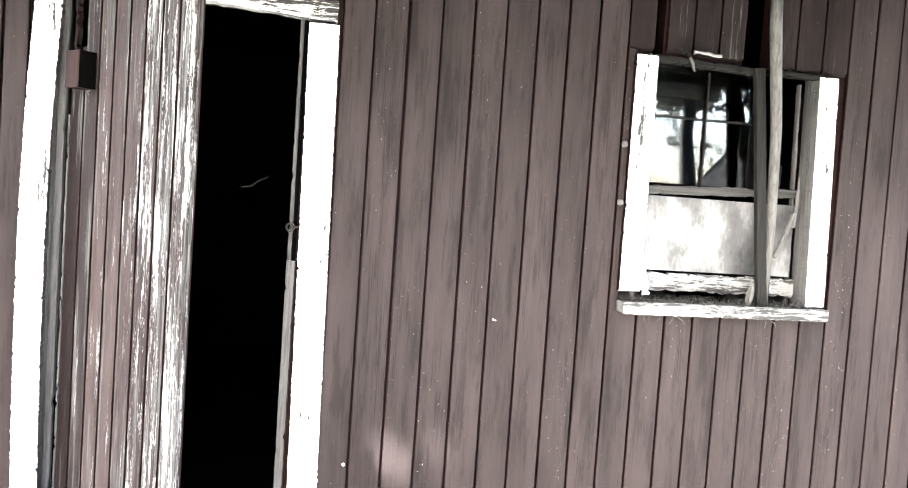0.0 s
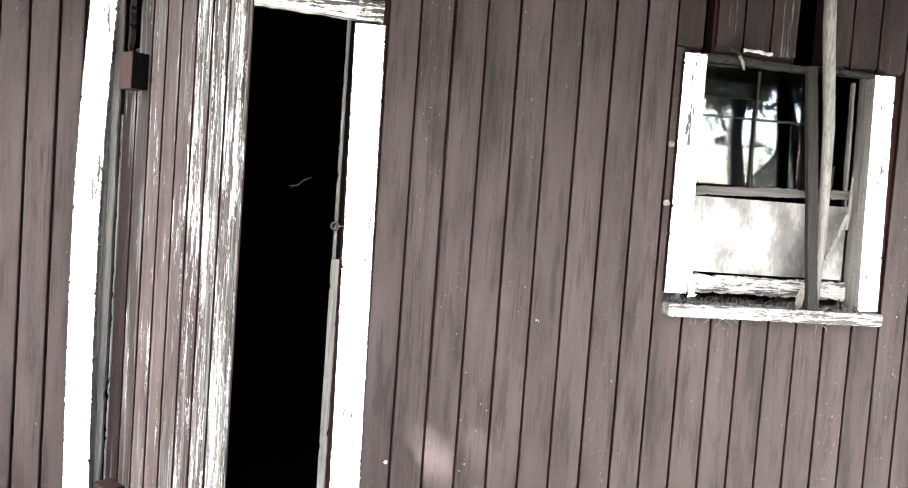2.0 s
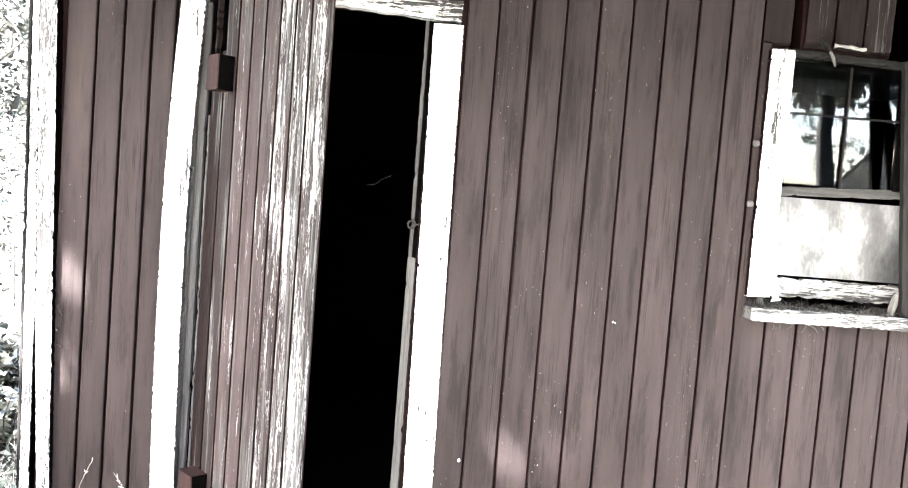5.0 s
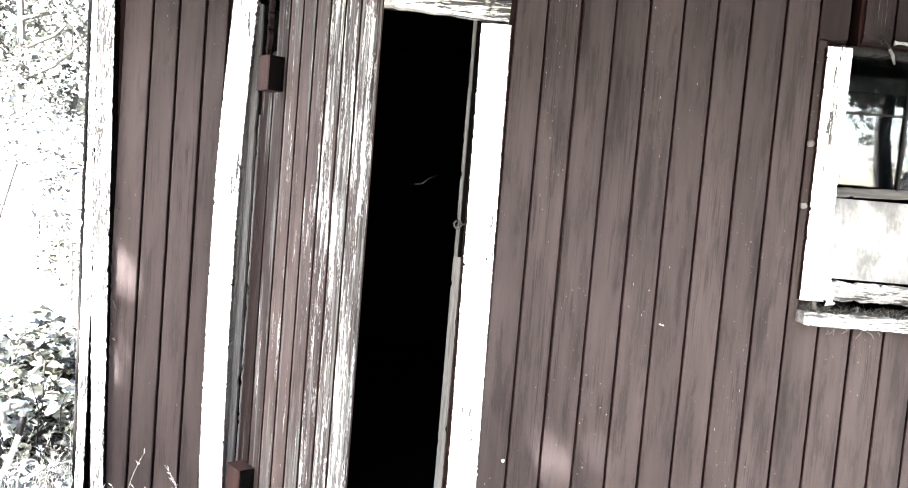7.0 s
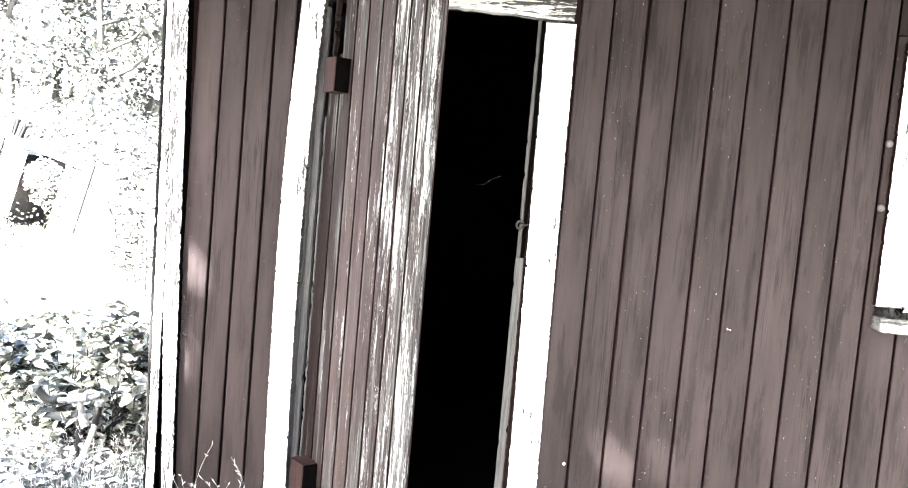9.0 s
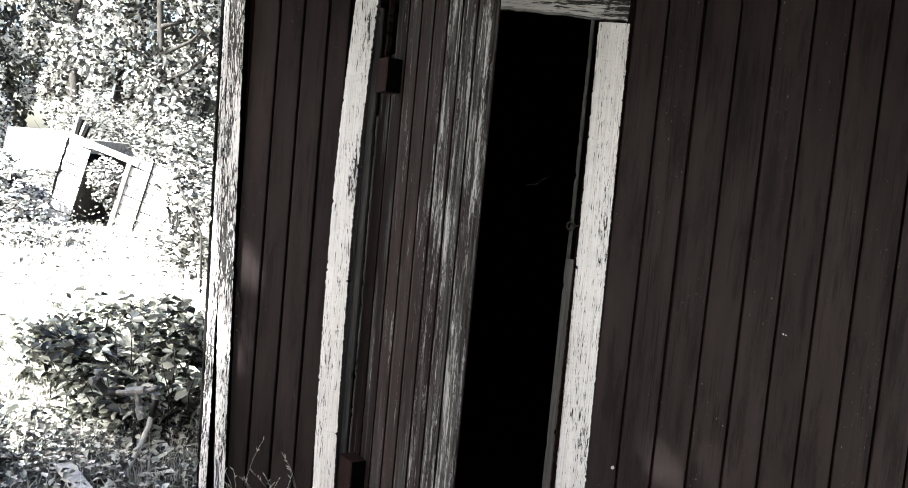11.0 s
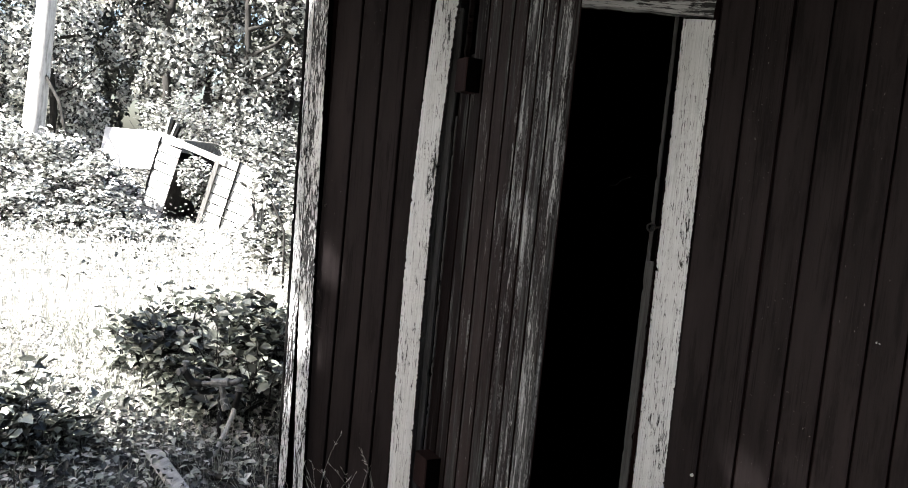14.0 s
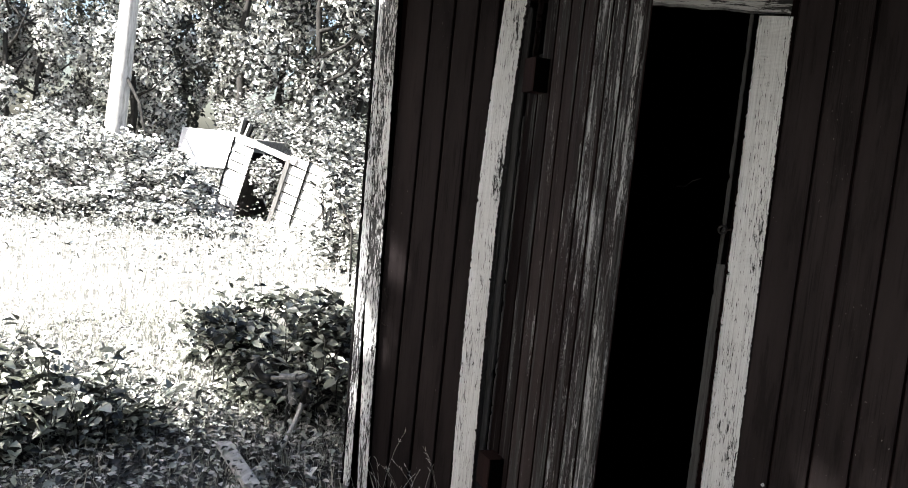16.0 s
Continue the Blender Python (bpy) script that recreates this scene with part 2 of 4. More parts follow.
def box(name, x0, x1, y0, y1, z0, z1, mat, c=0.0):
    return mesh(name, *box_data(x0, x1, y0, y1, z0, z1, c), mat)


def joined(name, boxes, mat):
    v, f = [], []
    for b in boxes:
        bv, bf = box_data(*b)
        f += [tuple(i + len(v) for i in q) for q in bf]
        v += bv
    return mesh(name, v, f, mat)


def plank(name, length, width, thick, mat, seed, jitter=0.003, ragged=0.0, steps=40, chips=0.0, side=None):
    """A rough plank standing on z = 0, centred on x, its front at y = 0 and its back at y = thick; edges waver, ends may be ragged."""
    r = random.Random(seed)
    v, f = [], []
    across = 6
    for i in range(steps + 1):
        z = length * i / steps
        jl, jr = r.gauss(0, jitter), r.gauss(0, jitter)
        if chips and r.random() < chips:
            jl += r.uniform(0.002, 0.007)
        if chips and r.random() < chips:
            jr -= r.uniform(0.002, 0.007)
        e = [-width / 2 + jl + (width + jr - jl) * j / (across - 1) for j in range(across)]
        for j, x in enumerate(e):
            zz = z
            if i == 0 and ragged:
                zz += r.uniform(0, ragged)
            y = 0.003 if j in (0, across - 1) else r.uniform(0, 0.0012)
            v.append((x, y, zz))
        v += [(e[0], thick, z), (e[-1], thick, z)]
    n = across + 2
    for i in range(steps):
        a, b = i * n, (i + 1) * n
        for j in range(across - 1):
            f.append((a + j, a + j + 1, b + j + 1, b + j))
        f.append((a + across - 1, a + across + 1, b + across + 1, b + across - 1))
        f.append((a + across + 1, a + across, b + across, b + across + 1))
        f.append((a + across, a, b, b + across))
    f.append(tuple(range(across - 1, -1, -1)) + (across, across + 1))
    t = steps * n
    f.append(tuple(t + j for j in range(across)) + (t + across + 1, t + across))
    dark_faces = [i * 8 + j for i in range(steps) for j in (5, 7)] if side else ()
    return mesh(name, v, f, mat, False, side, dark_faces)


def tube(points, radii, sides=10, seed=0, rough=0.0):
    """Vertices and faces of a round bar through points."""
    r = random.Random(seed)
    v, f = [], []
    pts = [Vector(p) for p in points]
    for i, p in enumerate(pts):
        d = (pts[min(i + 1, len(pts) - 1)] - pts[max(i - 1, 0)]).normalized()
        a = d.cross(Vector((0.31, 0.92, 0.17))).normalized()
        b = d.cross(a)
        for s in range(sides):
            w = 2 * math.pi * s / sides
            v.append(p + (a * math.cos(w) + b * math.sin(w)) * radii[i] * (1 + r.gauss(0, rough)))
    for i in range(len(pts) - 1):
        for s in range(sides):
            f.append((i * sides + s, i * sides + (s + 1) % sides, (i + 1) * sides + (s + 1) % sides, (i + 1) * sides + s))
    f.append(tuple(range(sides - 1, -1, -1)))
    f.append(tuple((len(pts) - 1) * sides + s for s in range(sides)))
    return v, f


def merge(pieces):
    v, f = [], []
    for pv, pf in pieces:
        f += [tuple(i + len(v) for i in q) for q in pf]
        v += list(pv)
    return v, f


# ---- leaves and grass ----
def leaves_mesh(name, centres, sizes, mat, rng, flat=0.5, aspect=0.6, fold=0.18):
    """Folded pointed leaves at the centres: six corners and four faces each. flat: 1 lies level, 0 hangs anyhow."""
    n = len(centres)
    nrm = rng.normal(size=(n, 3))
    nrm[:, 2] = np.abs(nrm[:, 2]) + flat * 2.5
    nrm /= np.linalg.norm(nrm, axis=1)[:, None]
    t = rng.normal(size=(n, 3))
    t -= nrm * (t * nrm).sum(1)[:, None]
    t /= np.linalg.norm(t, axis=1)[:, None]
    s = np.cross(nrm, t)
    L = np.asarray(sizes)[:, None]
    W = L * aspect * 0.5
    c = np.asarray(centres)
    p = [c - t * L * 0.5, c - t * L * 0.1 + s * W + nrm * L * fold, c + t * L * 0.25 + s * W * 0.7 + nrm * L * fold * 0.8,
         c + t * L * 0.55, c + t * L * 0.25 - s * W * 0.7 + nrm * L * fold * 0.8, c - t * L * 0.1 - s * W + nrm * L * fold]
    v = np.stack(p, 1).reshape(-1, 3)
    base = np.arange(n)[:, None] * 6
    f = np.concatenate([base + np.array([[0, 1, 2, 3]]), base + np.array([[0, 3, 4, 5]])], 1).reshape(-1, 4)
    me = bpy.data.meshes.new(name)
    me.vertices.add(len(v))
    me.vertices.foreach_set("co", v.ravel())
    me.loops.add(f.size)
    me.loops.foreach_set("vertex_index", f.ravel())
    me.polygons.add(len(f))
    me.polygons.foreach_set("loop_start", np.arange(0, f.size, 4))
    me.materials.append(mat)
    me.update(calc_edges=True)
    return me


def clump_points(n, centre, radii, rng, clumps=30, spread=0.28):
    """Points in clumps inside an ellipsoid, so that the outline is uneven and has gaps."""
    d = rng.normal(size=(clumps, 3))
    d /= np.linalg.norm(d, axis=1)[:, None]
    cc = d * rng.uniform(0.35, 1.0, size=(clumps, 1)) ** 0.6
    which = rng.integers(0, clumps, n)
    size = rng.uniform(0.5, 1.2, clumps)[which][:, None] * spread
    off = rng.normal(size=(n, 3))
    off /= np.linalg.norm(off, axis=1)[:, None]
    p = cc[which] + off * rng.uniform(0.2, 1, size=(n, 1)) ** 0.5 * size
    return np.asarray(centre) + p * np.asarray(radii)


def blades_mesh(name, roots, heights, width, mat, rng, lean=0.35):
    """Grass blades: three-step tapering bent strips."""
    n = len(roots)
    a = rng.uniform(0, 2 * math.pi, n)
    side = np.stack([np.cos(a), np.sin(a), np.zeros(n)], 1)
    b = rng.uniform(0, 2 * math.pi, n)
    out = np.stack([np.cos(b), np.sin(b), np.zeros(n)], 1) * (rng.uniform(0.1, 1, n) * lean)[:, None]
    h = np.asarray(heights)[:, None]
    up = np.array([[0, 0, 1.0]])
    w = width * rng.uniform(0.6, 1.4, (n, 1))
    r = np.asarray(roots)
    rows = []
    for q, k_w in ((0, 1.0), (0.5, 0.8), (1.0, 0.08)):
        c = r + up * h * (q - 0.2 * q * q) + out * h * q * q
        rows += [c - side * w * k_w * 0.5, c + side * w * k_w * 0.5]
    v = np.stack(rows, 1).reshape(-1, 3)
    base = np.arange(n)[:, None] * 6
    f = np.concatenate([base + np.array([[0, 1, 3, 2]]), base + np.array([[2, 3, 5, 4]])], 1).reshape(-1, 4)
    me = bpy.data.meshes.new(name)
    me.vertices.add(len(v))
    me.vertices.foreach_set("co", v.ravel())
    me.loops.add(f.size)
    me.loops.foreach_set("vertex_index", f.ravel())
    me.polygons.add(len(f))
    me.polygons.foreach_set("loop_start", np.arange(0, f.size, 4))
    me.materials.append(mat)
    me.update(calc_edges=True)
    return me


def tree(x, y, height, crown, n, leaf, seed, label, trunk_r=0.16, low=0.35, mat=None, bark=None, clumps=40, spread=0.28, shift=(0, 0), flat=0.06, gaps=()):
    rng = np.random.default_rng(seed)
    root = empty("tree", pose(x, y, 0))
    tagged(root, label, "tree", "trees round the yard")
    pts = [(0, 0, -0.1)]
    for i in range(1, 7):
        pts.append((rng.normal(0, 0.025) * i, rng.normal(0, 0.025) * i, height * 0.85 * i / 6))
    pieces = [tube(pts, [trunk_r * (1 - 0.13 * i) for i in range(7)], 12, seed, 0.04)]
    for i in range(7):
        z = height * (low + (0.8 - low) * i / 6)
        w = rng.uniform(0, 6.28)
        ln = crown[0] * rng.uniform(0.5, 0.85)
        end = Vector((shift[0] + math.cos(w) * ln, shift[1] + math.sin(w) * ln, z + height * 0.14))
        mid = Vector((end.x * 0.45, end.y * 0.45, z + height * 0.04))
        pieces.append(tube([(0, 0, z), mid, end], [trunk_r * 0.4, trunk_r * 0.25, trunk_r * 0.08], 6, seed + i))
    child("trunk", mesh("trunk", *merge(pieces), bark or M_BARK, True), root)
    c = (shift[0], shift[1], height - crown[2])
    p = clump_points(n, c, crown, rng, clumps, spread)
    p = p[p[:, 2] > 0.2]
    for gx, gz, gr in gaps:
        rel = p + np.array([x - gx, y, -gz])
        off = rel - np.outer(rel @ np.array(SUN_DIR), np.array(SUN_DIR))
        p = p[np.linalg.norm(off, axis=1) > gr]
    child("crown", leaves_mesh("crown", p, leaf * rng.uniform(0.6, 1.3, len(p)), mat or M_TREE, rng, flat), root)
    return root


def bush(x, y, radii, n, leaf, seed, label, mat=None, clumps=30, spread=0.35, rise=0.6, sprigs=0):
    rng = np.random.default_rng(seed)
    root = empty("bush", pose(x, y, 0))
    tagged(root, label, "bush", "bushes round the shed")
    p = clump_points(n, (0, 0, radii[2] * rise), radii, rng, clumps, spread)
    p = p[p[:, 2] > 0.02]
    pieces = []
    tips = []
    for i in range(sprigs):
        w = rng.uniform(0, 6.28)
        c = Vector((math.cos(w) * radii[0] * rng.uniform(0.3, 1.0), math.sin(w) * radii[1] * rng.uniform(0.3, 1.0), radii[2] * rng.uniform(0.6, 1.3)))
        e = c + Vector((math.cos(w) * rng.uniform(0.02, 0.2), math.sin(w) * 0.1, rng.uniform(0.06, 0.22)))
        pieces.append(tube([c - Vector((0, 0, radii[2] * 0.6)), c, e], [0.004, 0.003, 0.0015], 5, seed + i))
        for j in range(5):
            tips.append(np.array(c.lerp(e, 0.25 * j)) + rng.normal(0, 0.022, 3))
    if tips:
        p = np.concatenate([p, np.array(tips)])
    child("foliage", leaves_mesh("foliage", p, leaf * rng.uniform(0.45, 1.4, len(p)), mat or M_BUSH, rng, 0.5), root)
    for i in range(14):
        w = rng.uniform(0, 6.28)
        e = Vector((math.cos(w) * radii[0] * 0.75, math.sin(w) * radii[1] * 0.75, radii[2] * rng.uniform(0.6, 1.3)))
        s = Vector((e.x * 0.3, e.y * 0.3, -0.05))
        pieces.append(tube([s, (s + e) / 2 + Vector((0, 0, radii[2] * 0.25)), e], [0.012, 0.009, 0.004], 5, seed + i))
    child("stem", mesh("stem", *merge(pieces), M_BARK), root)
    return root


# ---- ground ----
def ground():
    v, f = [], []
    rad = [0, 0.7, 1.4, 2.2, 3, 4, 5.5, 7.5, 10, 14, 20, 32, 60, 150, 600]
    seg = 72
    for i, rr in enumerate(rad):
        for s in range(seg if i else 1):
            w = 2 * math.pi * s / seg
            x, y = -1 + rr * math.cos(w), 1 + rr * math.sin(w)
            z = 0.05 * noise.noise(Vector((x * 0.5, y * 0.5, 0))) if 1 < rr < 30 else 0
            v.append((x, y, z - 0.02))
    for s in range(seg):
        f.append((0, 1 + s, 1 + (s + 1) % seg))
    for i in range(1, len(rad) - 1):
        a, b = 1 + (i - 1) * seg, 1 + i * seg
        for s in range(seg):
            f.append((a + s, b + s, b + (s + 1) % seg, a + (s + 1) % seg))
    tagged(new("ground", mesh("ground", v, f, M_SOIL, True)), "bare brown soil with short grass", "ground", kind="structure")


ground()

# ---- the shed: its walls, roof and inside ----
X0, X1, BACK, TOP = -1.33, 4.3, 3.8, 2.62
D0, D1, DTOP = -0.78, 0.09, 2.06
W0, W1, WZ0, WZ1 = 1.45, 2.25, 1.03, 2.06
front = tagged(new("wall_front", joined("wall_front", [
    (X0 + 0.04, D0, 0.022, 0.09, 0.05, TOP), (D0, D1, 0.022, 0.09, DTOP, TOP), (D1, W0, 0.022, 0.09, 0.05, TOP),
    (W0, W1, 0.022, 0.09, 0.05, WZ0), (1.5, 1.862, 0.022, 0.09, WZ1, TOP), (1.985, W1, 0.022, 0.09, WZ1, TOP), (W1, X1, 0.022, 0.09, 0.05, TOP)], M_GAP)),
    "shed wall of red tongue-and-groove boards", "wall", kind="structure")
tagged(new("wall_left", box("wall_left", X0 + 0.02, X0 + 0.09, 0.092, BACK, 0.05, TOP, M_RED)), "red boarded side wall of the shed", "wall", kind="structure")
tagged(new("wall_right", box("wall_right", X1 - 0.07, X1, 0.092, BACK, 0.05, TOP, M_RED)), "red boarded end wall of the shed", "wall", kind="structure")
# Inside surfaces coloured near black in place of the unlit room's shade.
tagged(new("wall_back", box("wall_back", X0, X1, BACK, BACK + 0.07, 0.05, TOP, M_DARK)), "inner back wall of the shed, coloured black for shade", "wall", kind="structure")
tagged(new("floor", box("floor", X0 + 0.1, X1 - 0.08, 0.0, BACK, 0.02, 0.08, M_DARK)), "earth and plank floor of the shed, coloured black for shade", "floor", kind="structure")
tagged(new("ceiling", box("ceiling", X0 + 0.1, X1 - 0.08, 0.1, BACK, TOP - 0.1, TOP - 0.04, M_DARK)), "plank ceiling of the shed, coloured black for shade", "ceiling", kind="structure")
tagged(new("foundation", box("foundation", X0 + 0.03, X1, 0.03, BACK, -0.15, 0.05, M_GREY)), "grey timber sill under the shed wall", "foundation", kind="structure")


def roof():
    root = empty("roof", pose(0, 0, TOP))
    tagged(root, "shallow dark shed roof with an overhanging eave", "roof", kind="structure")
    # Unseen eave, drawn deep and low to darken the wall's upper part.
    v = [(X0 - 0.2, -1.05, -0.38), (X1 + 0.2, -1.05, -0.38), (X1 + 0.2, BACK + 0.3, 0.5), (X0 - 0.2, BACK + 0.3, 0.5)]
    v += [(a, b, c + 0.05) for a, b, c in v]
    f = [(3, 2, 1, 0), (4, 5, 6, 7), (0, 1, 5, 4), (1, 2, 6, 5), (2, 3, 7, 6), (3, 0, 4, 7)]
    child("roof_deck", mesh("roof_deck", v, f, M_DARK), root)
    child("fascia", box("fascia", X0 - 0.2, X1 + 0.2, -1.08, -1.052, -0.44, -0.3, M_DARK), root)


roof()

# front boards, each a piece of its own
PITCH, START, BOTTOM = 0.12665, 0.2015, 0.06
shared = {}


def wall_board(x0, x1, z0, z1, mat, seed=0, ragged=0.0, name="board"):
    w, h = round(x1 - x0 - 0.0095, 4), round(z1 - z0, 3)
    if ragged:
        me = plank(name, h, w, 0.02, mat, seed, 0.0004, ragged, 12, 0.0, M_GAP)
        child(name, me, front, pose((x0 + x1) / 2, 0, z0))
        return
    key = (w, h, mat.name)
    if key not in shared:
        shared[key] = mesh(name, *box_data(-w / 2, w / 2, 0, 0.02, 0, h, 0.003), mat, False, M_GAP, (0, 4))
    r = random.Random(seed + int(x0 * 1000))
    child(name, shared[key], front, pose((x0 + x1) / 2, r.uniform(-0.001, 0.001), z0, 0, r.uniform(-0.05, 0.05), 0))


wall_board(0.208, START + PITCH, BOTTOM, TOP, M_RED)
for i in range(1, 32):
    a, b = START + PITCH * i, START + PITCH * (i + 1)
    if b <= 1.4 or a >= 2.3:
        wall_board(a, min(b, X1), BOTTOM, TOP, M_RED, i)
    else:
        wall_board(a, b, BOTTOM, 1.035, M_RED, i)
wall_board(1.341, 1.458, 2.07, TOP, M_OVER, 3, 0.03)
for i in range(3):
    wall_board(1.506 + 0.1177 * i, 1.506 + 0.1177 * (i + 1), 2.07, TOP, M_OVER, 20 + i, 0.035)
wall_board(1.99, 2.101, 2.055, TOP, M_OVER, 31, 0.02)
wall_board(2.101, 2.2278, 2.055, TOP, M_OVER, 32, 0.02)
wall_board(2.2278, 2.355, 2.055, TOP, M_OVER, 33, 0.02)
wall_board(1.341, 1.385, 1.0, 2.07, M_RED)
for a, b in ((-1.225, -1.1165), (-1.1165, -1.0195), (-1.0195, -0.9225), (-0.9225, -0.84)):
    wall_board(a, b, BOTTOM, TOP, M_RED, 5)
wall_board(-0.84, D0, 2.1, TOP, M_RED)
for i in range(8):
    wall_board(-0.78 + 0.1213 * i, -0.78 + 0.1213 * (i + 1), 2.1, TOP, M_RED, i)


# ---- corner boards ----
corner = empty("corner_board", pose(0, 0, 0))
tagged(corner, "peeling white corner boards at the shed's edge", "corner board", kind="structure")


def split_board(name, left, right, y, thick, seed, side):
    """A plank whose edges follow left(z) and right(z): two of them are one board that has cracked from its foot upwards."""
    me = plank(name, 2.5, 1.0, thick, M_CORNER, seed, 0.0, 0, 220, 0.0, side)
    r = random.Random(seed)
    ticks = [(r.gauss(0, 0.0006) - (r.uniform(0.001, 0.004) if r.random() < 0.05 else 0)) for i in range(221)]
    for vert in me.vertices:
        z = vert.co.z
        u = vert.co.x + 0.5
        edge = ticks[min(220, round(z / 2.5 * 220))]
        vert.co.x = left(z) * (1 - u) + right(z) * u + edge * (2 * u - 1)
    child(name, me, corner, pose(0, y, 0.04))


def crack_right(z):
    return -1.23 - 0.05 * z if z < 0.85 else -1.2725 - 0.0295 * (z - 0.85)


def crack_left(z):
    return -1.267 - 0.0112 * z if z < 0.85 else -1.2765 - 0.0295 * (z - 0.85)


# Edges near black: shade in the crack and recess put into the colour.
split_board("front_board", crack_right, lambda z: -1.189 - 0.0295 * z, -0.034, 0.055, 4, M_DARK)
split_board("front_board", lambda z: -1.298 - 0.016 * z, crack_left, -0.03, 0.05, 6, M_DARK)
child("edge_board", plank("edge_board", 2.5, 0.012, 0.2, M_GREY, 5, 0.0008, 0, 120, 0.05), corner, pose(-1.308, -0.02, 0.04, 0, -1.0, 0))

for nx, nz, dx, dz in ((-1.203, 0.88, 0.022, -0.03), (-1.205, 0.79, 0.012, 0.004), (-1.2, 0.737, 0.03, -0.003), (-1.206, 1.22, 0.014, 0.012)):
    tagged(new("nail", mesh("nail", *tube([(nx, 0.004, nz), (nx + 0.006, -0.02, nz + 0.006), (nx + dx * 0.7, -0.024, nz + dz * 0.5), (nx + dx, -0.02, nz + dz)], [0.0022] * 4, 6), M_RUST, True)),
           "bent rusty nail stuck in a red board", "nail", "bent nails by the corner")

# ---- doorway: trim, jambs, leaf ----
frame_d = empty("door_frame", pose(0, 0, 0))
tagged(frame_d, "white flaking door frame of rough planks", "door frame", kind="structure")
child("trim", plank("trim", 2.0, 0.108, 0.05, M_WHITE, 11, 0.0011, 0, 330, 0.05), frame_d, pose(0.163, -0.03, 0.02, 0, -0.6, 0))
bowed = plank("trim", 2.3, 0.086, 0.05, M_WHITE, 12, 0.0011, 0, 330, 0.04, M_JAMB_L)
for vert in bowed.vertices:
    # the old plank bows: it stands out to the right at head and foot
    u = vert.co.z - 1.1
    vert.co.x += 0.033 * u * u if u > 0 else 0.014 * u * u
child("trim", bowed, frame_d, pose(-0.802, -0.03, 0.02))
head = plank("head", 1.08, 0.075, 0.05, M_WHITE_X, 13, 0.002, 0.006, 40, 0.05)
child("head", head, frame_d, pose(0.19, -0.032, 2.068, 0, -90 + 2.6, 0))
child("jamb", plank("jamb", 2.0, 0.062, 0.02, M_JAMB_L, 14, 0.0006, 0, 60), frame_d, pose(-0.754, 0.053, 0.05, 0, 0, 90), "bare grey jamb")
child("stop", plank("stop", 1.98, 0.026, 0.03, M_JAMB, 18, 0.0005, 0.01, 90, 0.02), frame_d, pose(-0.74, 0.035, 0.05), "bare grey stop")
child("strip", plank("strip", 1.56, 0.006, 0.015, M_JAMB_S, 15, 0.0004, 0.01, 150, 0.06), frame_d, pose(-0.712, 0.03, 0.06), "split pale strip")
# Near-black jamb: shade behind the strips put into its colour.
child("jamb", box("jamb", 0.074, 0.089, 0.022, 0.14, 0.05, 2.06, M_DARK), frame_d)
child("stop", plank("stop", 0.9, 0.014, 0.02, M_JAMB_S, 16, 0.0003, 0.01, 50, 0.03), frame_d, pose(0.066, 0.03, 1.14), "narrow grey strip, split")
child("stop", plank("stop", 1.05, 0.03, 0.02, M_JAMB_S, 17, 0.0003, 0.01, 60, 0.03), frame_d, pose(0.072, 0.016, 0.1), "broken grey strip")
tv, tf = [], []
for s in range(16):
    for q in range(6):
        w, u = 2 * math.pi * s / 16, 2 * math.pi * q / 6
        rr = 0.014 + 0.004 * math.cos(u)
        tv.append((rr * math.cos(w), 0.004 * math.sin(u), rr * math.sin(w)))
for s in range(16):
    for q in range(6):
        tf.append((s * 6 + q, s * 6 + (q + 1) % 6, ((s + 1) % 16) * 6 + (q + 1) % 6, ((s + 1) % 16) * 6 + q))
hasp = empty("hasp", pose(0.062, 0.006, 1.275))
tagged(hasp, "small dark iron ring on a staple in the door frame", "hasp")
child("ring", mesh("ring", tv, tf, M_IRON, True), hasp)
child("staple", mesh("staple", *tube([(0.01, 0, 0), (0.03, -0.004, 0.003), (0.045, 0, 0)], [0.004] * 3, 6), M_RUST), hasp)

# the open leaf, swung outwards about its left edge
HINGE, SWING, LEAF_PITCH = (-0.7, -0.02), 50.0, 0.0888
door = empty("door_1", pose(HINGE[0], HINGE[1], 0.03, 0, 0, -SWING))
tagged(door, "red boarded door with flaking white paint, standing open", "door", kind="structure")
order = [0, 1, 2, 2, 3, 4, 5, 5]
# Board 0 is cut short, leaving its dark upper end as an opening.
for i, kind_i in enumerate(order):
    me = plank("board", 2.02 if i else 1.7, LEAF_PITCH - 0.0105, 0.022, M_LEAF[kind_i], 40 + i, 0.0006, 0, 40, 0.0, M_GAP if i < 7 else None)
    child("board", me, door, pose(LEAF_PITCH * (i + 0.5), 0, 0))
child("stub", plank("stub", 0.3, 0.014, 0.02, M_LEAF[0], 49, 0.003, 0.02, 24, 0.3), door, pose(0.012, 0.004, 1.74), "thin dark strip where the board's top is left out")
child("backing", joined("backing", [(0.004, 0.09, 0.0225, 0.028, 0.005, 1.69), (0.09, 0.704, 0.0225, 0.028, 0.005, 2.015)], M_GAP), door)
for z in (0.2, 0.95, 1.7):
    child("ledge", box("ledge", 0.02, 0.6, 0.0285, 0.05, z, z + 0.12, M_GREY), door)
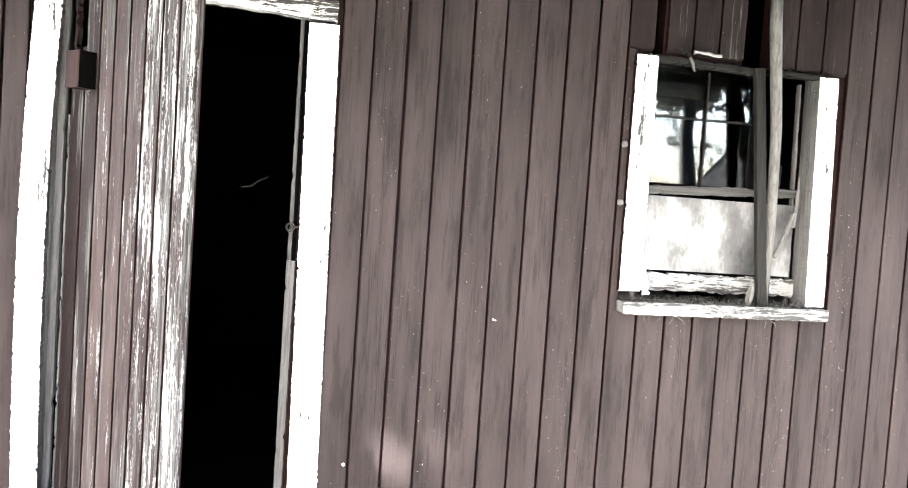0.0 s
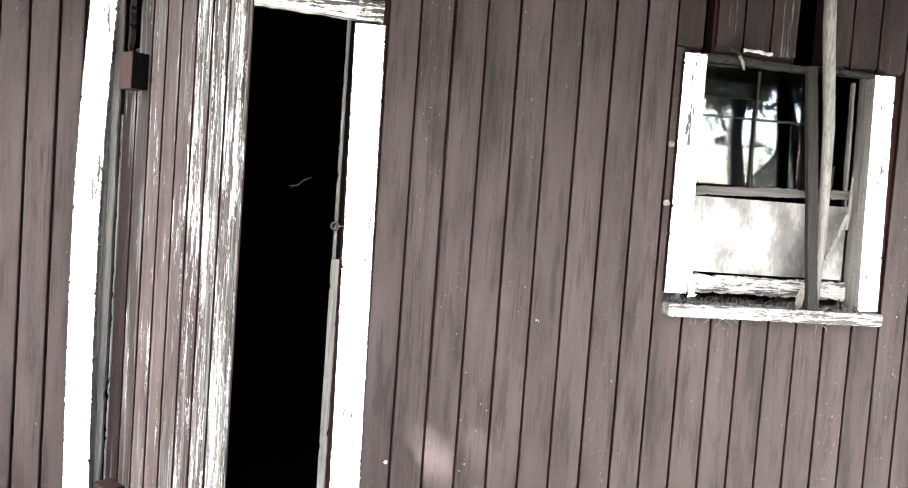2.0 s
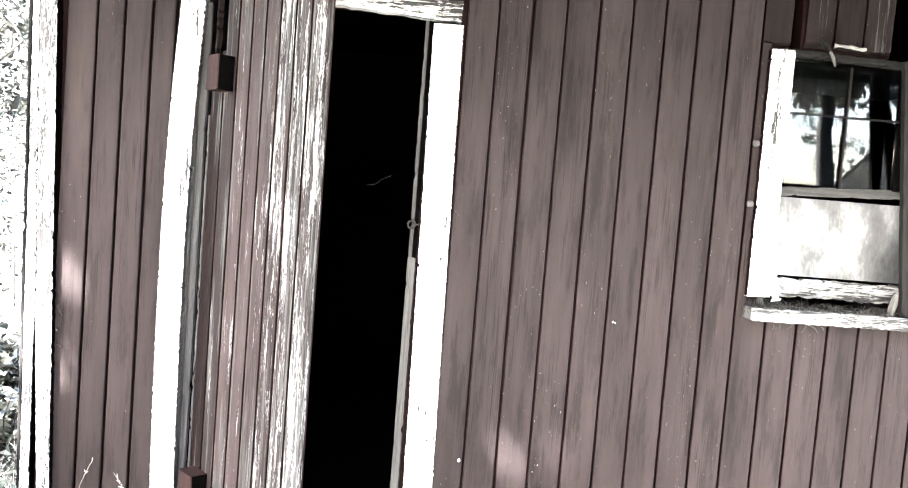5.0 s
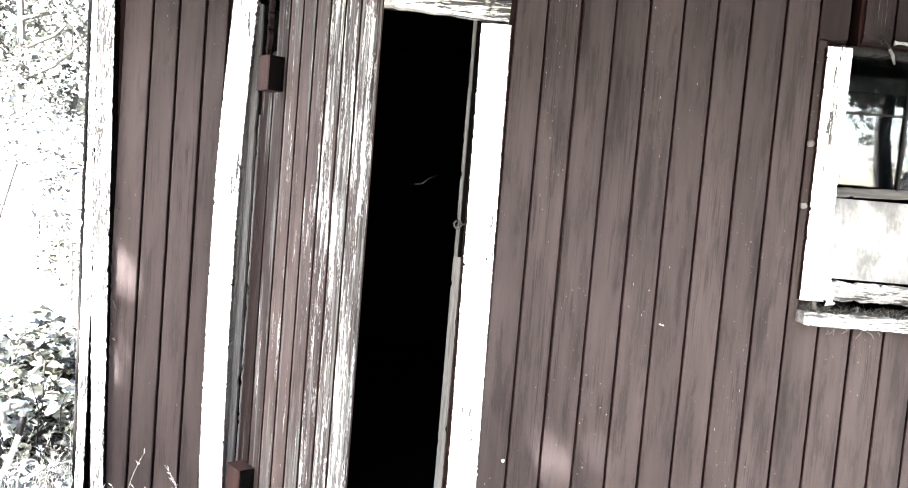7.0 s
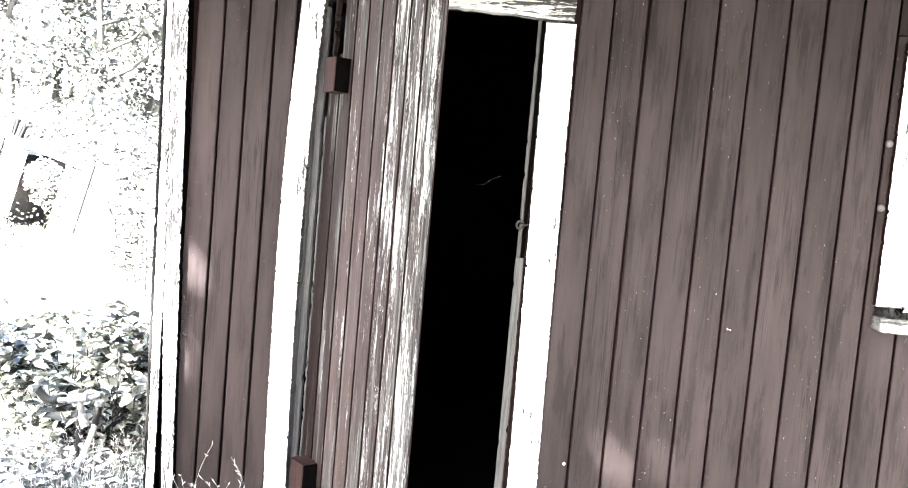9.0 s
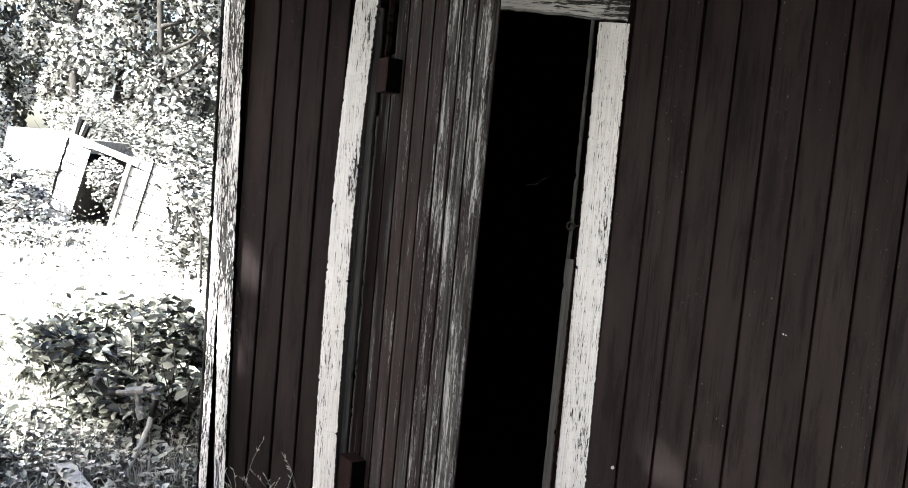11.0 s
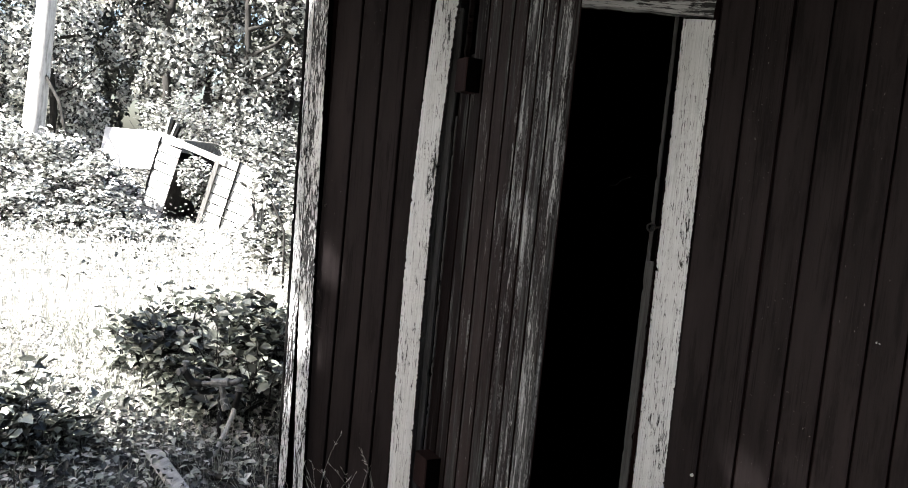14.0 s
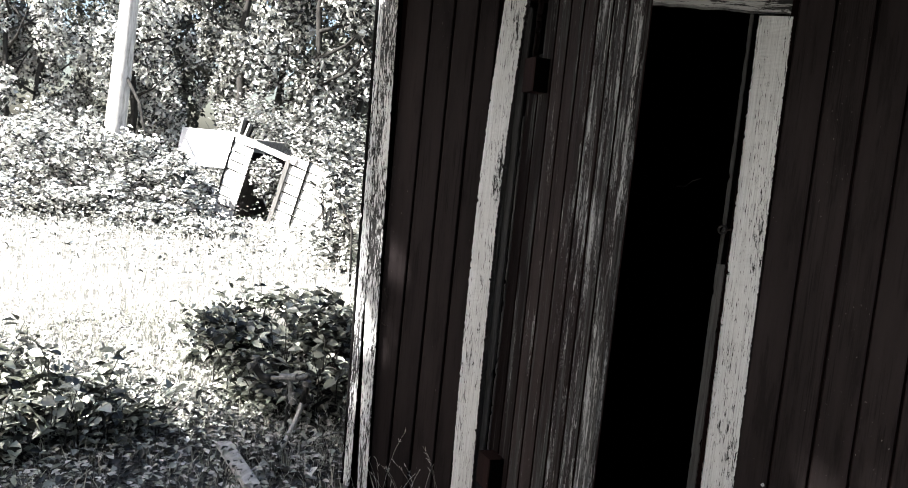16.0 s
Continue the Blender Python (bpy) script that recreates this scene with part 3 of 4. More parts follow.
# Right end of each block coloured near black, as its shaded side.
for z, b0, b1 in ((0.181, 0.05, 0.15), (1.665, 0.082, 0.165)):
    blk = child("hinge_block", mesh("hinge_block", *box_data(b0, b1, -0.062, -0.001, z, z + 0.12, 0.004), M_BLOCK, False, M_DARK, (4,)), door, None, "dark red wooden block")
    child("pin", mesh("pin", *tube([(b0 - 0.03, -0.035, z + 0.03), (b0 - 0.012, -0.04, z + 0.055), (b0 - 0.028, -0.035, z + 0.09)], [0.011, 0.014, 0.011], 8, 2, 0.15), M_IRON), blk)

child("splinter", mesh("splinter", *tube([(0.712, 0.01, 1.2), (0.72, 0.005, 1.13), (0.722, 0.0, 1.09)], [0.002, 0.003, 0.001], 5), M_POLE), door)
straw_web = empty("straw", pose(-0.06, 0.085, 1.41))
tagged(straw_web, "pale straw on a cobweb thread inside the doorway", "straw")
child("thread", mesh("thread", *tube([(0, 0, 0.655), (0.005, 0.005, 0.4), (0.01, 0.015, 0.04)], [0.0002] * 3, 4), M_DARK), straw_web)
child("stalk", mesh("stalk", *tube([(0.03, 0.015, 0.042), (-0.005, 0.015, 0.027), (-0.025, 0.015, 0.006), (-0.06, 0.015, 0.002)], [0.0004, 0.0006, 0.0006, 0.0003], 5), M_JAMB_S), straw_web)
for fx, fz, fr in ((0.312, 0.385, 0.007), (0.862, 0.96, 0.003), (0.872, 0.957, 0.003)):
    tagged(new("paint_fleck", mesh("paint_fleck", *tube([(fx, 0.001, fz), (fx, -0.0025, fz)], [fr, fr * 0.7], 7, 3, 0.25), M_WHITE)), "small white paint fleck stuck to a red board", "fleck", "paint flecks on the wall")

# ---- window ----
win = empty("window_1", pose(0, 0, 0))
tagged(win, "old shed window with flaking white frame and missing panes", "window", kind="structure")
# This trim's edges are dark red, a shadow line put into the colour.
child("trim", plank("trim", 0.95, 0.092, 0.05, M_WHITE, 21, 0.0008, 0.05, 140, 0.08, M_GAP), win, pose(1.416, -0.03, 1.095))
child("trim", plank("trim", 0.972, 0.091, 0.05, M_WHITE, 22, 0.0006, 0.004, 140, 0.03, M_JAMB_L), win, pose(2.272, -0.03, 1.066, 0, -1.5, 0))
child("sill", plank("sill", 0.938, 0.05, 0.14, M_SILL, 23, 0.001, 0.004, 120, 0.08), win, pose(2.31, -0.075, 1.037, 0, -90, 0))
child("head", plank("head", 0.5, 0.024, 0.05, M_GREY, 24, 0.0005, 0.01, 60, 0.1), win, pose(1.94, -0.028, 2.03, 0, -90 + 1.5, 0), "grey splintered drip board")
child("head", plank("head", 0.26, 0.02, 0.05, M_GREY, 25, 0.0005, 0.01, 40, 0.1), win, pose(2.225, -0.026, 2.036, 0, -90 + 0.5, 0))
child("jamb", plank("jamb", 1.0, 0.062, 0.02, M_JAMB_L, 26, 0.001, 0, 40), win, pose(2.226, 0.052, 1.06, 0, -1.5, -90), "bare grey jamb")
child("jamb", plank("jamb", 1.0, 0.13, 0.02, M_JAMB, 27, 0.001, 0, 40), win, pose(1.452, 0.0655, 1.06, 0, 0, 90))
child("stop", plank("stop", 0.96, 0.012, 0.02, M_JAMB, 28, 0.001, 0, 40), win, pose(2.216, 0.084, 1.06, 0, -1.5, 0))
child("meeting_rail", plank("meeting_rail", 0.74, 0.036, 0.03, M_RAIL, 29, 0.0012, 0, 50, 0.1), win, pose(2.215, 0.055, 1.547, 0, -92.4, 0))
child("bottom_rail", plank("bottom_rail", 0.72, 0.075, 0.03, M_SILL, 30, 0.0025, 0, 60, 0.2), win, pose(2.215, 0.045, 1.138, 0, -90, 0))
child("muntin", box("muntin", -0.004, 0.004, 0.06, 0.07, 1.54, 2.02, M_MUNTIN), win, pose(1.742, 0, 0))
child("muntin", box("muntin", 1.5, 1.96, 0.061, 0.069, 1.821, 1.829, M_MUNTIN), win)
child("stile", box("stile", 1.958, 1.998, 0.055, 0.085, 1.55, 2.03, M_DARK), win, None, "dark sash stile")
child("splinter", plank("splinter", 0.17, 0.034, 0.016, M_WHITE, 34, 0.004, 0.012, 12, 0.3), win, pose(1.508, 0.0, 1.085, 0, -14, 0), "split of the trim leaning in")
pane = child("pane", box("pane", 1.49, 1.957, 0.072, 0.075, 1.55, 2.03, M_GLASS), win, None, "old clear glass reflecting trees")
pane.visible_shadow = False
child("pane", box("pane", 1.485, 2.2, 0.066, 0.069, 1.185, 1.495, M_PLASTIC), win, None, "white hazy pane, torn at one edge")

# pole propped in the window, a dark post behind it
tagged(new("pole", mesh("pole", *tube([(2.048, 0.012, 1.056), (2.05, 0.002, 1.4), (2.0, -0.05, 1.8), (1.925, -0.1, 2.2), (1.905, -0.115, 2.355)],
                                      [0.019, 0.021, 0.0235, 0.0245, 0.024], 12, 3, 0.06), M_POLE, True)), "pale peeled wooden pole propped on the window sill", "pole")
tagged(new("post", plank("post", 0.99, 0.043, 0.026, M_POST_W, 71, 0.0008, 0, 40)), "dark weathered post beside a pale pole", "post").matrix_basis = pose(2.0125, -0.045, 1.058, 0, -5.9, 0)


def stick(a, b, r0, mat, seed, name, label):
    mid = (Vector(a) + Vector(b)) / 2 + Vector((0.004, 0, 0.003))
    tagged(new(name, mesh(name, *tube([a, mid, b], [r0, r0 * 1.1, r0 * 0.6], 6, seed, 0.12), mat)), label, name, name + " bits at the window")


stick((2.075, 0.0, 1.27), (2.16, 0.01, 1.46), 0.012, M_POLE, 1, "stick", "broken pale stick wedged beside a pole")
stick((2.17, 0.02, 1.40), (2.185, 0.03, 1.62), 0.008, M_JAMB, 2, "stick", "grey splinter hanging in the window")
stick((2.06, 0.03, 1.5), (2.09, 0.03, 1.66), 0.012, M_GREY, 3, "stick", "grey splinter hanging in the window")
stick((1.955, -0.02, 1.058), (1.98, -0.01, 1.15), 0.014, M_POLE, 4, "stick", "short pale stub standing on the window sill")
stick((1.55, -0.035, 2.1), (1.6, -0.05, 2.03), 0.007, M_GREY, 5, "splinter", "twisted bark strip hanging from the window head")
stick((1.585, -0.05, 2.05), (1.607, -0.055, 1.995), 0.006, M_POLE, 6, "splinter", "twisted pale bark strip hanging from the window head")
tagged(new("splinter", plank("splinter", 0.13, 0.011, 0.01, M_SILL, 72, 0.0025, 0.01, 8)), "strip of white paint peeling off the window head", "splinter").matrix_basis = pose(1.74, -0.035, 2.072, 0, -87, 0)
for zz in (1.687, 1.455):
    nv, nf = tube([(0, 0.006, 0), (0, -0.004, 0), (0, -0.008, 0)], [0.013, 0.013, 0.007], 12)
    tagged(new("stud", mesh("stud", nv, nf, M_JAMB_L, True)), "round pale stud on a red board", "stud", "pale studs by the window").matrix_basis = pose(1.352, -0.012, zz)
rngw = np.random.default_rng(12)
pw = np.stack([1.39 + 0.83 * rngw.uniform(0, 1, 1800) ** 1.3, rngw.uniform(-0.06, 0.04, 1800), np.full(1800, 1.058)], 1)
tagged(new("debris", blades_mesh("debris", pw, 0.004 + 0.05 * rngw.uniform(0, 1, 1800) ** 3, 0.003, M_LITTER_D, rngw, 1.8)), "moss, needles and dirt along the window sill", "debris", kind="stuff")
for i in range(9):
    x = (1.47, 1.5, 1.55, 1.6, 1.66, 1.49, 1.62, 2.02, 2.05)[i]
    stick((x, -0.06, 1.005), (x + rngw.uniform(-0.03, 0.03), -0.07, 1.005 - rngw.uniform(0.012, 0.03)), 0.0025, M_LITTER_D, 80 + i, "straw", "wisp of straw hanging under the window sill")

# ---- background: woods, leaning hut, trunk, grass ----
Y_HUT = 13.4


def hut():
    """A small hut that has sunk and leans over to its right; local x runs along its front."""
    root = empty("hut", pose(-9.08, Y_HUT - 3.0, 0.1, 0, 15, 0))
    tagged(root, "small whitewashed clapboard hut leaning over in tall grass", "hut")
    w, h, d = 2.3, 1.6, 1.9
    d0, d1 = 0.44, 1.24
    n = 9
    r = random.Random(3)
    for i in range(n):
        z0, z1 = h * i / n, h * (i + 1) / n
        for a, b in ((0, d0), (d1, w - r.uniform(0, 0.03))):
            t = r.uniform(-0.012, 0.012)
            z1 = h * (i + 1) / n - 0.026
            v = [(a, -0.034, z0 + t), (b, -0.034, z0 - t), (b, -0.02, z1 - t), (a, -0.02, z1 + t), (a, 0.0, z0), (b, 0.0, z0), (b, 0.0, z1), (a, 0.0, z1)]
            child("clapboard", mesh("clapboard", v, [(0, 1, 2, 3), (5, 4, 7, 6), (1, 5, 6, 2), (4, 0, 3, 7), (4, 5, 1, 0), (3, 2, 6, 7)], M_CLAP), root)
    child("wall", joined("wall", [(0, 0.04, 0.01, d, -0.3, h - 0.1), (w - 0.04, w, 0.01, d, -0.3, h - 0.3), (0.05, w - 0.05, d - 0.04, d, -0.3, h - 0.2)], M_HUT), root)
    # Added below the front's top, unseen, to keep the doorway dark.
    child("roof", box("roof", 0.05, w - 0.1, 0.02, d, h - 0.4, h - 0.36, M_DARK), root, None, "roof boards added to keep the hut dark inside")
    rq = np.random.default_rng(44)
    pq = clump_points(800, (0.82, -0.06, 0.98), (0.32, 0.16, 0.45), rq, 22, 0.4)
    child("creeper", leaves_mesh("creeper", pq, rq.uniform(0.06, 0.12, 800), M_TREE, rq, 0.3), root, None, "leafy creeper growing out of the doorway")
    # Near-black sheet: shadow lines between clapboards put into the gaps.
    child("sheathing", joined("sheathing", [(0.045, d0, 0.003, 0.009, -0.3, h - 0.05), (d1, w - 0.045, 0.003, 0.009, -0.3, h - 0.1)], M_DARK), root)
    child("lintel", box("lintel", d0 - 0.06, d1 + 0.12, -0.075, -0.036, h - 0.13, h - 0.02, M_CLAP), root, pose(0, 0, 0, 0, 1.0, 0))
    child("door_post", box("door_post", d1 - 0.05, d1 + 0.035, -0.08, 0.02, -0.2, h - 0.1, M_POST_H), root)
    child("batten", box("batten", 1.64, 1.665, -0.065, -0.036, -0.2, h + 0.02, M_GREY), root)
    child("brace", box("brace", -0.018, 0.018, -0.07, -0.04, -0.95, 0.5, M_CLAP), root, pose(2.2, 0, 0.85, 0, 24, 0), "pale board nailed aslant")
    child("corner_post", plank("corner_post", h, 0.018, 0.06, M_GREY, 46, 0.008, 0.02, 26, 0.3), root, pose(-0.012, -0.06, -0.1))
    for i, m in enumerate((M_HUT, M_GREY, M_HUT, M_GREY)):
        child("rafter_end", box("rafter_end", -0.02, 0.02 - 0.006 * (i % 2), -0.03, 0.05, -0.2, 0.3 - 0.035 * i, m), root, pose(0.02 + 0.065 * i, 0.03, h, 0, 4 * i - 3, 0))
    child("side_roof", box("side_roof", -1.5, -0.06, 0.4, 0.44, 0.0, 0.75, M_ROOF), root, pose(0.0, 0, 0.93, -12, -15, 0), "pale sheet of a fallen lean-to roof")


hut()
bush(-6.55, Y_HUT - 3.1, (0.36, 0.3, 0.8), 330, 0.14, 340, "broad-leaved shrub beside the leaning hut", M_TREE, 14, 0.4, 1.3)

pale = empty("tree", pose(-11.05, 10.0, 0))
tagged(pale, "tall pale bare tree trunk standing in the undergrowth", "tree")
child("trunk", mesh("trunk", *tube([(-0.25, 0, -0.2), (-0.12, 0, 1.5), (0.05, 0, 4), (0.3, 0, 9)], [0.25, 0.2, 0.17, 0.14], 14, 1, 0.02), M_TRUNK, True), pale)
child("limb", mesh("limb", *tube([(0.0, 0, 2.6), (0.5, -0.1, 2.0), (0.8, -0.2, 1.2)], [0.035, 0.03, 0.02], 6), M_BARK), pale)

rs = random.Random(8)
for i in range(15):
    q = -1.25 + 0.06 * i
    Y = rs.uniform(16.5, 22)
    if i in (5, 6, 9):
        continue
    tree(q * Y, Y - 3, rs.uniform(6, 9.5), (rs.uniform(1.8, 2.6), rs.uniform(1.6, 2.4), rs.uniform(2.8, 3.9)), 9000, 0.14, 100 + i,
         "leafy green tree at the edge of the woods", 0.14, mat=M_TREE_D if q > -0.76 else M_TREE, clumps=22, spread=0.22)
for i in range(12):
    q = -1.3 + 0.08 * i
    Y = rs.uniform(26, 33)
    if i in (3, 4, 5, 8):
        continue
    tree(q * Y, Y - 3, rs.uniform(9, 13), (3.0, 2.8, 5.0), 6500, 0.25, 200 + i, "tall tree deep in the woods, leaves dark for shade", 0.2, mat=M_DEEP, clumps=70, spread=0.2)
for i, (q, Y, rx, rz) in enumerate([(-1.12, 11, 1.5, 1.0), (-1.0, 12.5, 1.6, 1.1), (-0.9, 11.5, 1.5, 0.95), (-0.8, 12.2, 1.3, 0.9), (-0.77, 11.4, 0.7, 0.6),
                                    (-0.62, 15.8, 1.6, 1.5), (-0.5, 14.5, 1.3, 1.3), (-0.39, 12, 0.8, 1.1), (-0.42, 9.5, 0.7, 0.8)]):
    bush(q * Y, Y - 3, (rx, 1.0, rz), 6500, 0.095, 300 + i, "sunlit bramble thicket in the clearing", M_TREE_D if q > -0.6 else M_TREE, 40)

for i, (q, Y, rx, rz) in enumerate([(-1.16, 9.3, 0.9, 0.34), (-1.04, 9.8, 0.9, 0.4), (-0.95, 10.0, 0.8, 0.36), (-0.87, 10.3, 0.7, 0.4), (-0.79, 10.2, 0.5, 0.26), (-0.69, 10.4, 0.5, 0.16), (-0.45, 9.4, 0.4, 0.4)]):
    bush(q * Y, Y - 3, (rx, 0.7, rz), 2200, 0.085, 350 + i, "low sunlit brambles spreading into tall grass", M_TREE, 26, 0.3)
tagged(new("stick", mesh("stick", *tube([(-3.62, 5.0, -0.05), (-3.66, 5.0, 0.61), (-3.78, 5.0, 0.83), (-3.95, 5.0, 1.1)], [0.013, 0.013, 0.011, 0.008], 7, 3, 0.05), M_BARK, True)), "thin dark stick standing in the weeds", "stick")

# near bushes in the shade of the shed corner
for i, (x, y, rx, ry, rz, n) in enumerate([(-2.3, 1.25, 0.62, 0.5, 0.28, 1500), (-1.75, 1.1, 0.4, 0.5, 0.37, 900), (-3.0, 2.1, 0.5, 0.4, 0.2, 500), (-2.2, 2.2, 0.6, 0.6, 0.3, 1000), (-2.8, 1.45, 0.35, 0.35, 0.17, 450), (-2.05, 0.78, 0.42, 0.25, 0.2, 620),
                                          (-3.25, -0.25, 0.45, 0.35, 0.13, 900), (-2.75, -0.3, 0.32, 0.25, 0.13, 600), (-3.5, 0.15, 0.35, 0.25, 0.13, 500), (-2.95, 0.05, 0.4, 0.25, 0.16, 800), (-2.55, 0.0, 0.3, 0.22, 0.11, 500)]):
    bush(x, y, (rx, ry, rz), int(n * 1.9), 0.07, 400 + i, "dark green bramble bush with broad leaves", M_BUSH, 16, 0.34, 0.55, 26)

rng = np.random.default_rng(5)


def scatter(n, x0, x1, y0, y1):
    return np.stack([rng.uniform(x0, x1, n), rng.uniform(y0, y1, n), np.full(n, -0.03)], 1)


p = scatter(16000, -15, -2.2, 2.2, 12.5)
p = p[(p[:, 0] < -0.3 * (p[:, 1] + 3))]
tagged(new("tall_grass", blades_mesh("tall_grass", p, rng.uniform(0.05, 0.3, len(p)) * np.clip(1.5 - 0.1 * p[:, 1], 0.35, 1), 0.012, M_DRY, rng)), "sun-bleached tall grass in the clearing", "grass", kind="stuff")
p = scatter(7000, -6.5, -2.0, 0.6, 3.2)
p = p[p[:, 0] < -0.55 * (p[:, 1] + 3) - 0.3]
tagged(new("dry_turf", blades_mesh("dry_turf", p, rng.uniform(0.03, 0.16, len(p)), 0.012, M_DRY, rng, 0.9)), "bleached short turf at the clearing's edge", "grass", kind="stuff")
p = scatter(9000, -4.4, -1.0, -0.9, 2.6)
p = p[~((p[:, 0] > -1.36) & (p[:, 1] > -0.03))]
tagged(new("short_grass", blades_mesh("short_grass", p, rng.uniform(0.04, 0.2, len(p)), 0.006, M_GRASS, rng, 0.6)), "thin grass among fallen leaves by the shed", "grass", kind="stuff")
p = scatter(8500, -4.4, -0.9, -1.0, 2.2)
p = p[~((p[:, 0] > -1.36) & (p[:, 1] > -0.05))]
p[:, 2] = rng.uniform(0.0, 0.035, len(p))
tagged(new("leaf_litter", leaves_mesh("leaf_litter", p, rng.uniform(0.018, 0.06, len(p)), M_LITTER, rng, 1.2)), "dry fallen leaves on the ground", "leaves", kind="stuff")


def stalks(roots, seed):
    """Dry stalks that bend over, each with a few spikelets at its tip."""
    r = random.Random(seed)
    pieces = []
    for x, y, h in roots:
        w, bow = r.uniform(0, 6.28), r.uniform(0.02, 0.14)
        pts = [Vector((x + math.cos(w) * bow * u * u, y - abs(math.sin(w)) * bow * u * u, -0.03 + h * (u - 0.12 * u ** 3))) for u in (0, 0.3, 0.55, 0.75, 0.9, 1.0)]
        pieces.append(tube(pts, [0.0008, 0.0007, 0.0006, 0.0005, 0.0004, 0.0004], 4))
        for j in range(r.randint(1, 3)):
            base = pts[4].lerp(pts[5], r.uniform(-0.6, 1.0))
            tip = base + Vector((r.uniform(-0.018, 0.018), r.uniform(-0.01, 0.006), r.uniform(0.006, 0.02)))
            pieces.append(tube([base, base.lerp(tip, 0.4), tip], [0.0004, 0.0016, 0.0003], 4))
    return merge(pieces)


rt = random.Random(19)
near_wall = [(rt.gauss(-0.98, 0.1), rt.gauss(-0.15, 0.04), rt.uniform(0.22, 0.46)) for i in range(15)] + [(rt.gauss(-1.55, 0.12), rt.gauss(0.1, 0.13), rt.uniform(0.15, 0.45)) for i in range(60)]
tagged(new("grass_tuft", mesh("grass_tuft", *stalks(near_wall, 7), M_DRY)), "dry seeding grass stalks against the shed wall", "grass", kind="stuff")

# Added near-black leaf layer: the dark of shaded soil put into its colour.
pm = scatter(9000, -4.6, -1.0, -1.2, 1.0)
pm = pm[pm[:, 1] < 0.45 + 0.35 * rng.normal(size=len(pm)) * 0.4]
pm = pm[~((pm[:, 0] > -1.36) & (pm[:, 1] > -0.05))]
pm[:, 2] = rng.uniform(-0.005, 0.03, len(pm))
tagged(new("leaf_mulch", leaves_mesh("leaf_mulch", pm, rng.uniform(0.02, 0.045, len(pm)), M_SHADE_LITTER, rng, 1.2)), "leaf layer coloured dark for shaded soil", "leaves", kind="stuff")
pg = scatter(2600, -4.2, -1.4, -1.0, 0.7)
pg[:, 2] = rng.uniform(0.02, 0.13, len(pg))
tagged(new("ground_ivy", leaves_mesh("ground_ivy", pg, rng.uniform(0.02, 0.05, len(pg)), M_BUSH, rng, 0.7)), "low leafy weeds among the fallen leaves", "weeds", kind="stuff")

qx = rng.uniform(-1.15, -0.42, 2400)
qy = rng.uniform(6.0, 13.0, 2400)
pw2 = np.stack([qx * qy, qy - 3, rng.uniform(0.12, 0.62, 2400) * rng.uniform(0.4, 1, 2400)], 1)
tagged(new("tall_weeds", leaves_mesh("tall_weeds", pw2, rng.uniform(0.02, 0.055, len(pw2)), M_WEED, rng, 0.4)), "sunlit leafy weeds standing in the grass", "weeds", kind="stuff")

qy = rng.uniform(6.6, 10.4, 4200)
qx = rng.uniform(-1.2, -0.42, 4200)
pw3 = np.stack([qx * qy, qy - 3, rng.uniform(0.03, 0.4, 4200) * np.clip((qy - 6.0) / 4, 0.1, 1)], 1)
pw3 = pw3[rng.uniform(6.4, 10.4, 4200) < qy]
tagged(new("sprawling_brambles", leaves_mesh("sprawling_brambles", pw3, rng.uniform(0.04, 0.085, len(pw3)), M_TREE, rng, 0.4)), "bramble runners sprawling through the bleached grass", "brambles", kind="stuff")

# standpipe with a hose
tap = empty("standpipe", pose(-1.8, 0.4, 0))
tagged(tap, "old garden standpipe with tee, tap and pale hose", "standpipe")
child("hose", mesh("hose", *tube([(0.2, -0.46, -0.005), (0.12, -0.36, 0.0), (0.085, -0.25, 0.012), (0.072, -0.15, 0.055), (0.068, -0.07, 0.115), (0.066, -0.02, 0.165), (0.066, -0.004, 0.2)], [0.012] * 7, 10), M_HOSE, True), tap, None, "pale garden hose")
child("hose_tail", mesh("hose_tail", *tube([(0.065, -0.002, 0.195), (0.076, 0.0, 0.25), (0.083, 0.0, 0.292)], [0.014, 0.015, 0.015], 10), M_IRON, True), tap, None, "black hose coupling")
child("collar", mesh("collar", *tube([(0.081, 0.0, 0.286), (0.084, 0.0, 0.31)], [0.022, 0.02], 12), M_METAL), tap)
child("pipe", mesh("pipe", *tube([(0.09, 0.0, 0.34), (0.05, 0.0, 0.318), (0.0, 0.0, 0.31), (-0.08, 0.0, 0.294), (-0.14, 0.0, 0.286)], [0.013, 0.012, 0.012, 0.012, 0.012], 10), M_METAL, True), tap)
child("tee", mesh("tee", *tube([(0.03, 0.0, 0.317), (0.027, 0.0, 0.316), (-0.06, 0.0, 0.3), (-0.063, 0.0, 0.299)], [0.014, 0.021, 0.021, 0.014], 12), M_METAL), tap)
child("branch", mesh("branch", *tube([(-0.012, 0.0, 0.3), (0.0, -0.004, 0.26), (0.005, -0.005, 0.24), (0.008, -0.006, 0.232), (0.03, -0.012, 0.186)], [0.015, 0.014, 0.014, 0.021, 0.021], 12), M_METAL), tap)
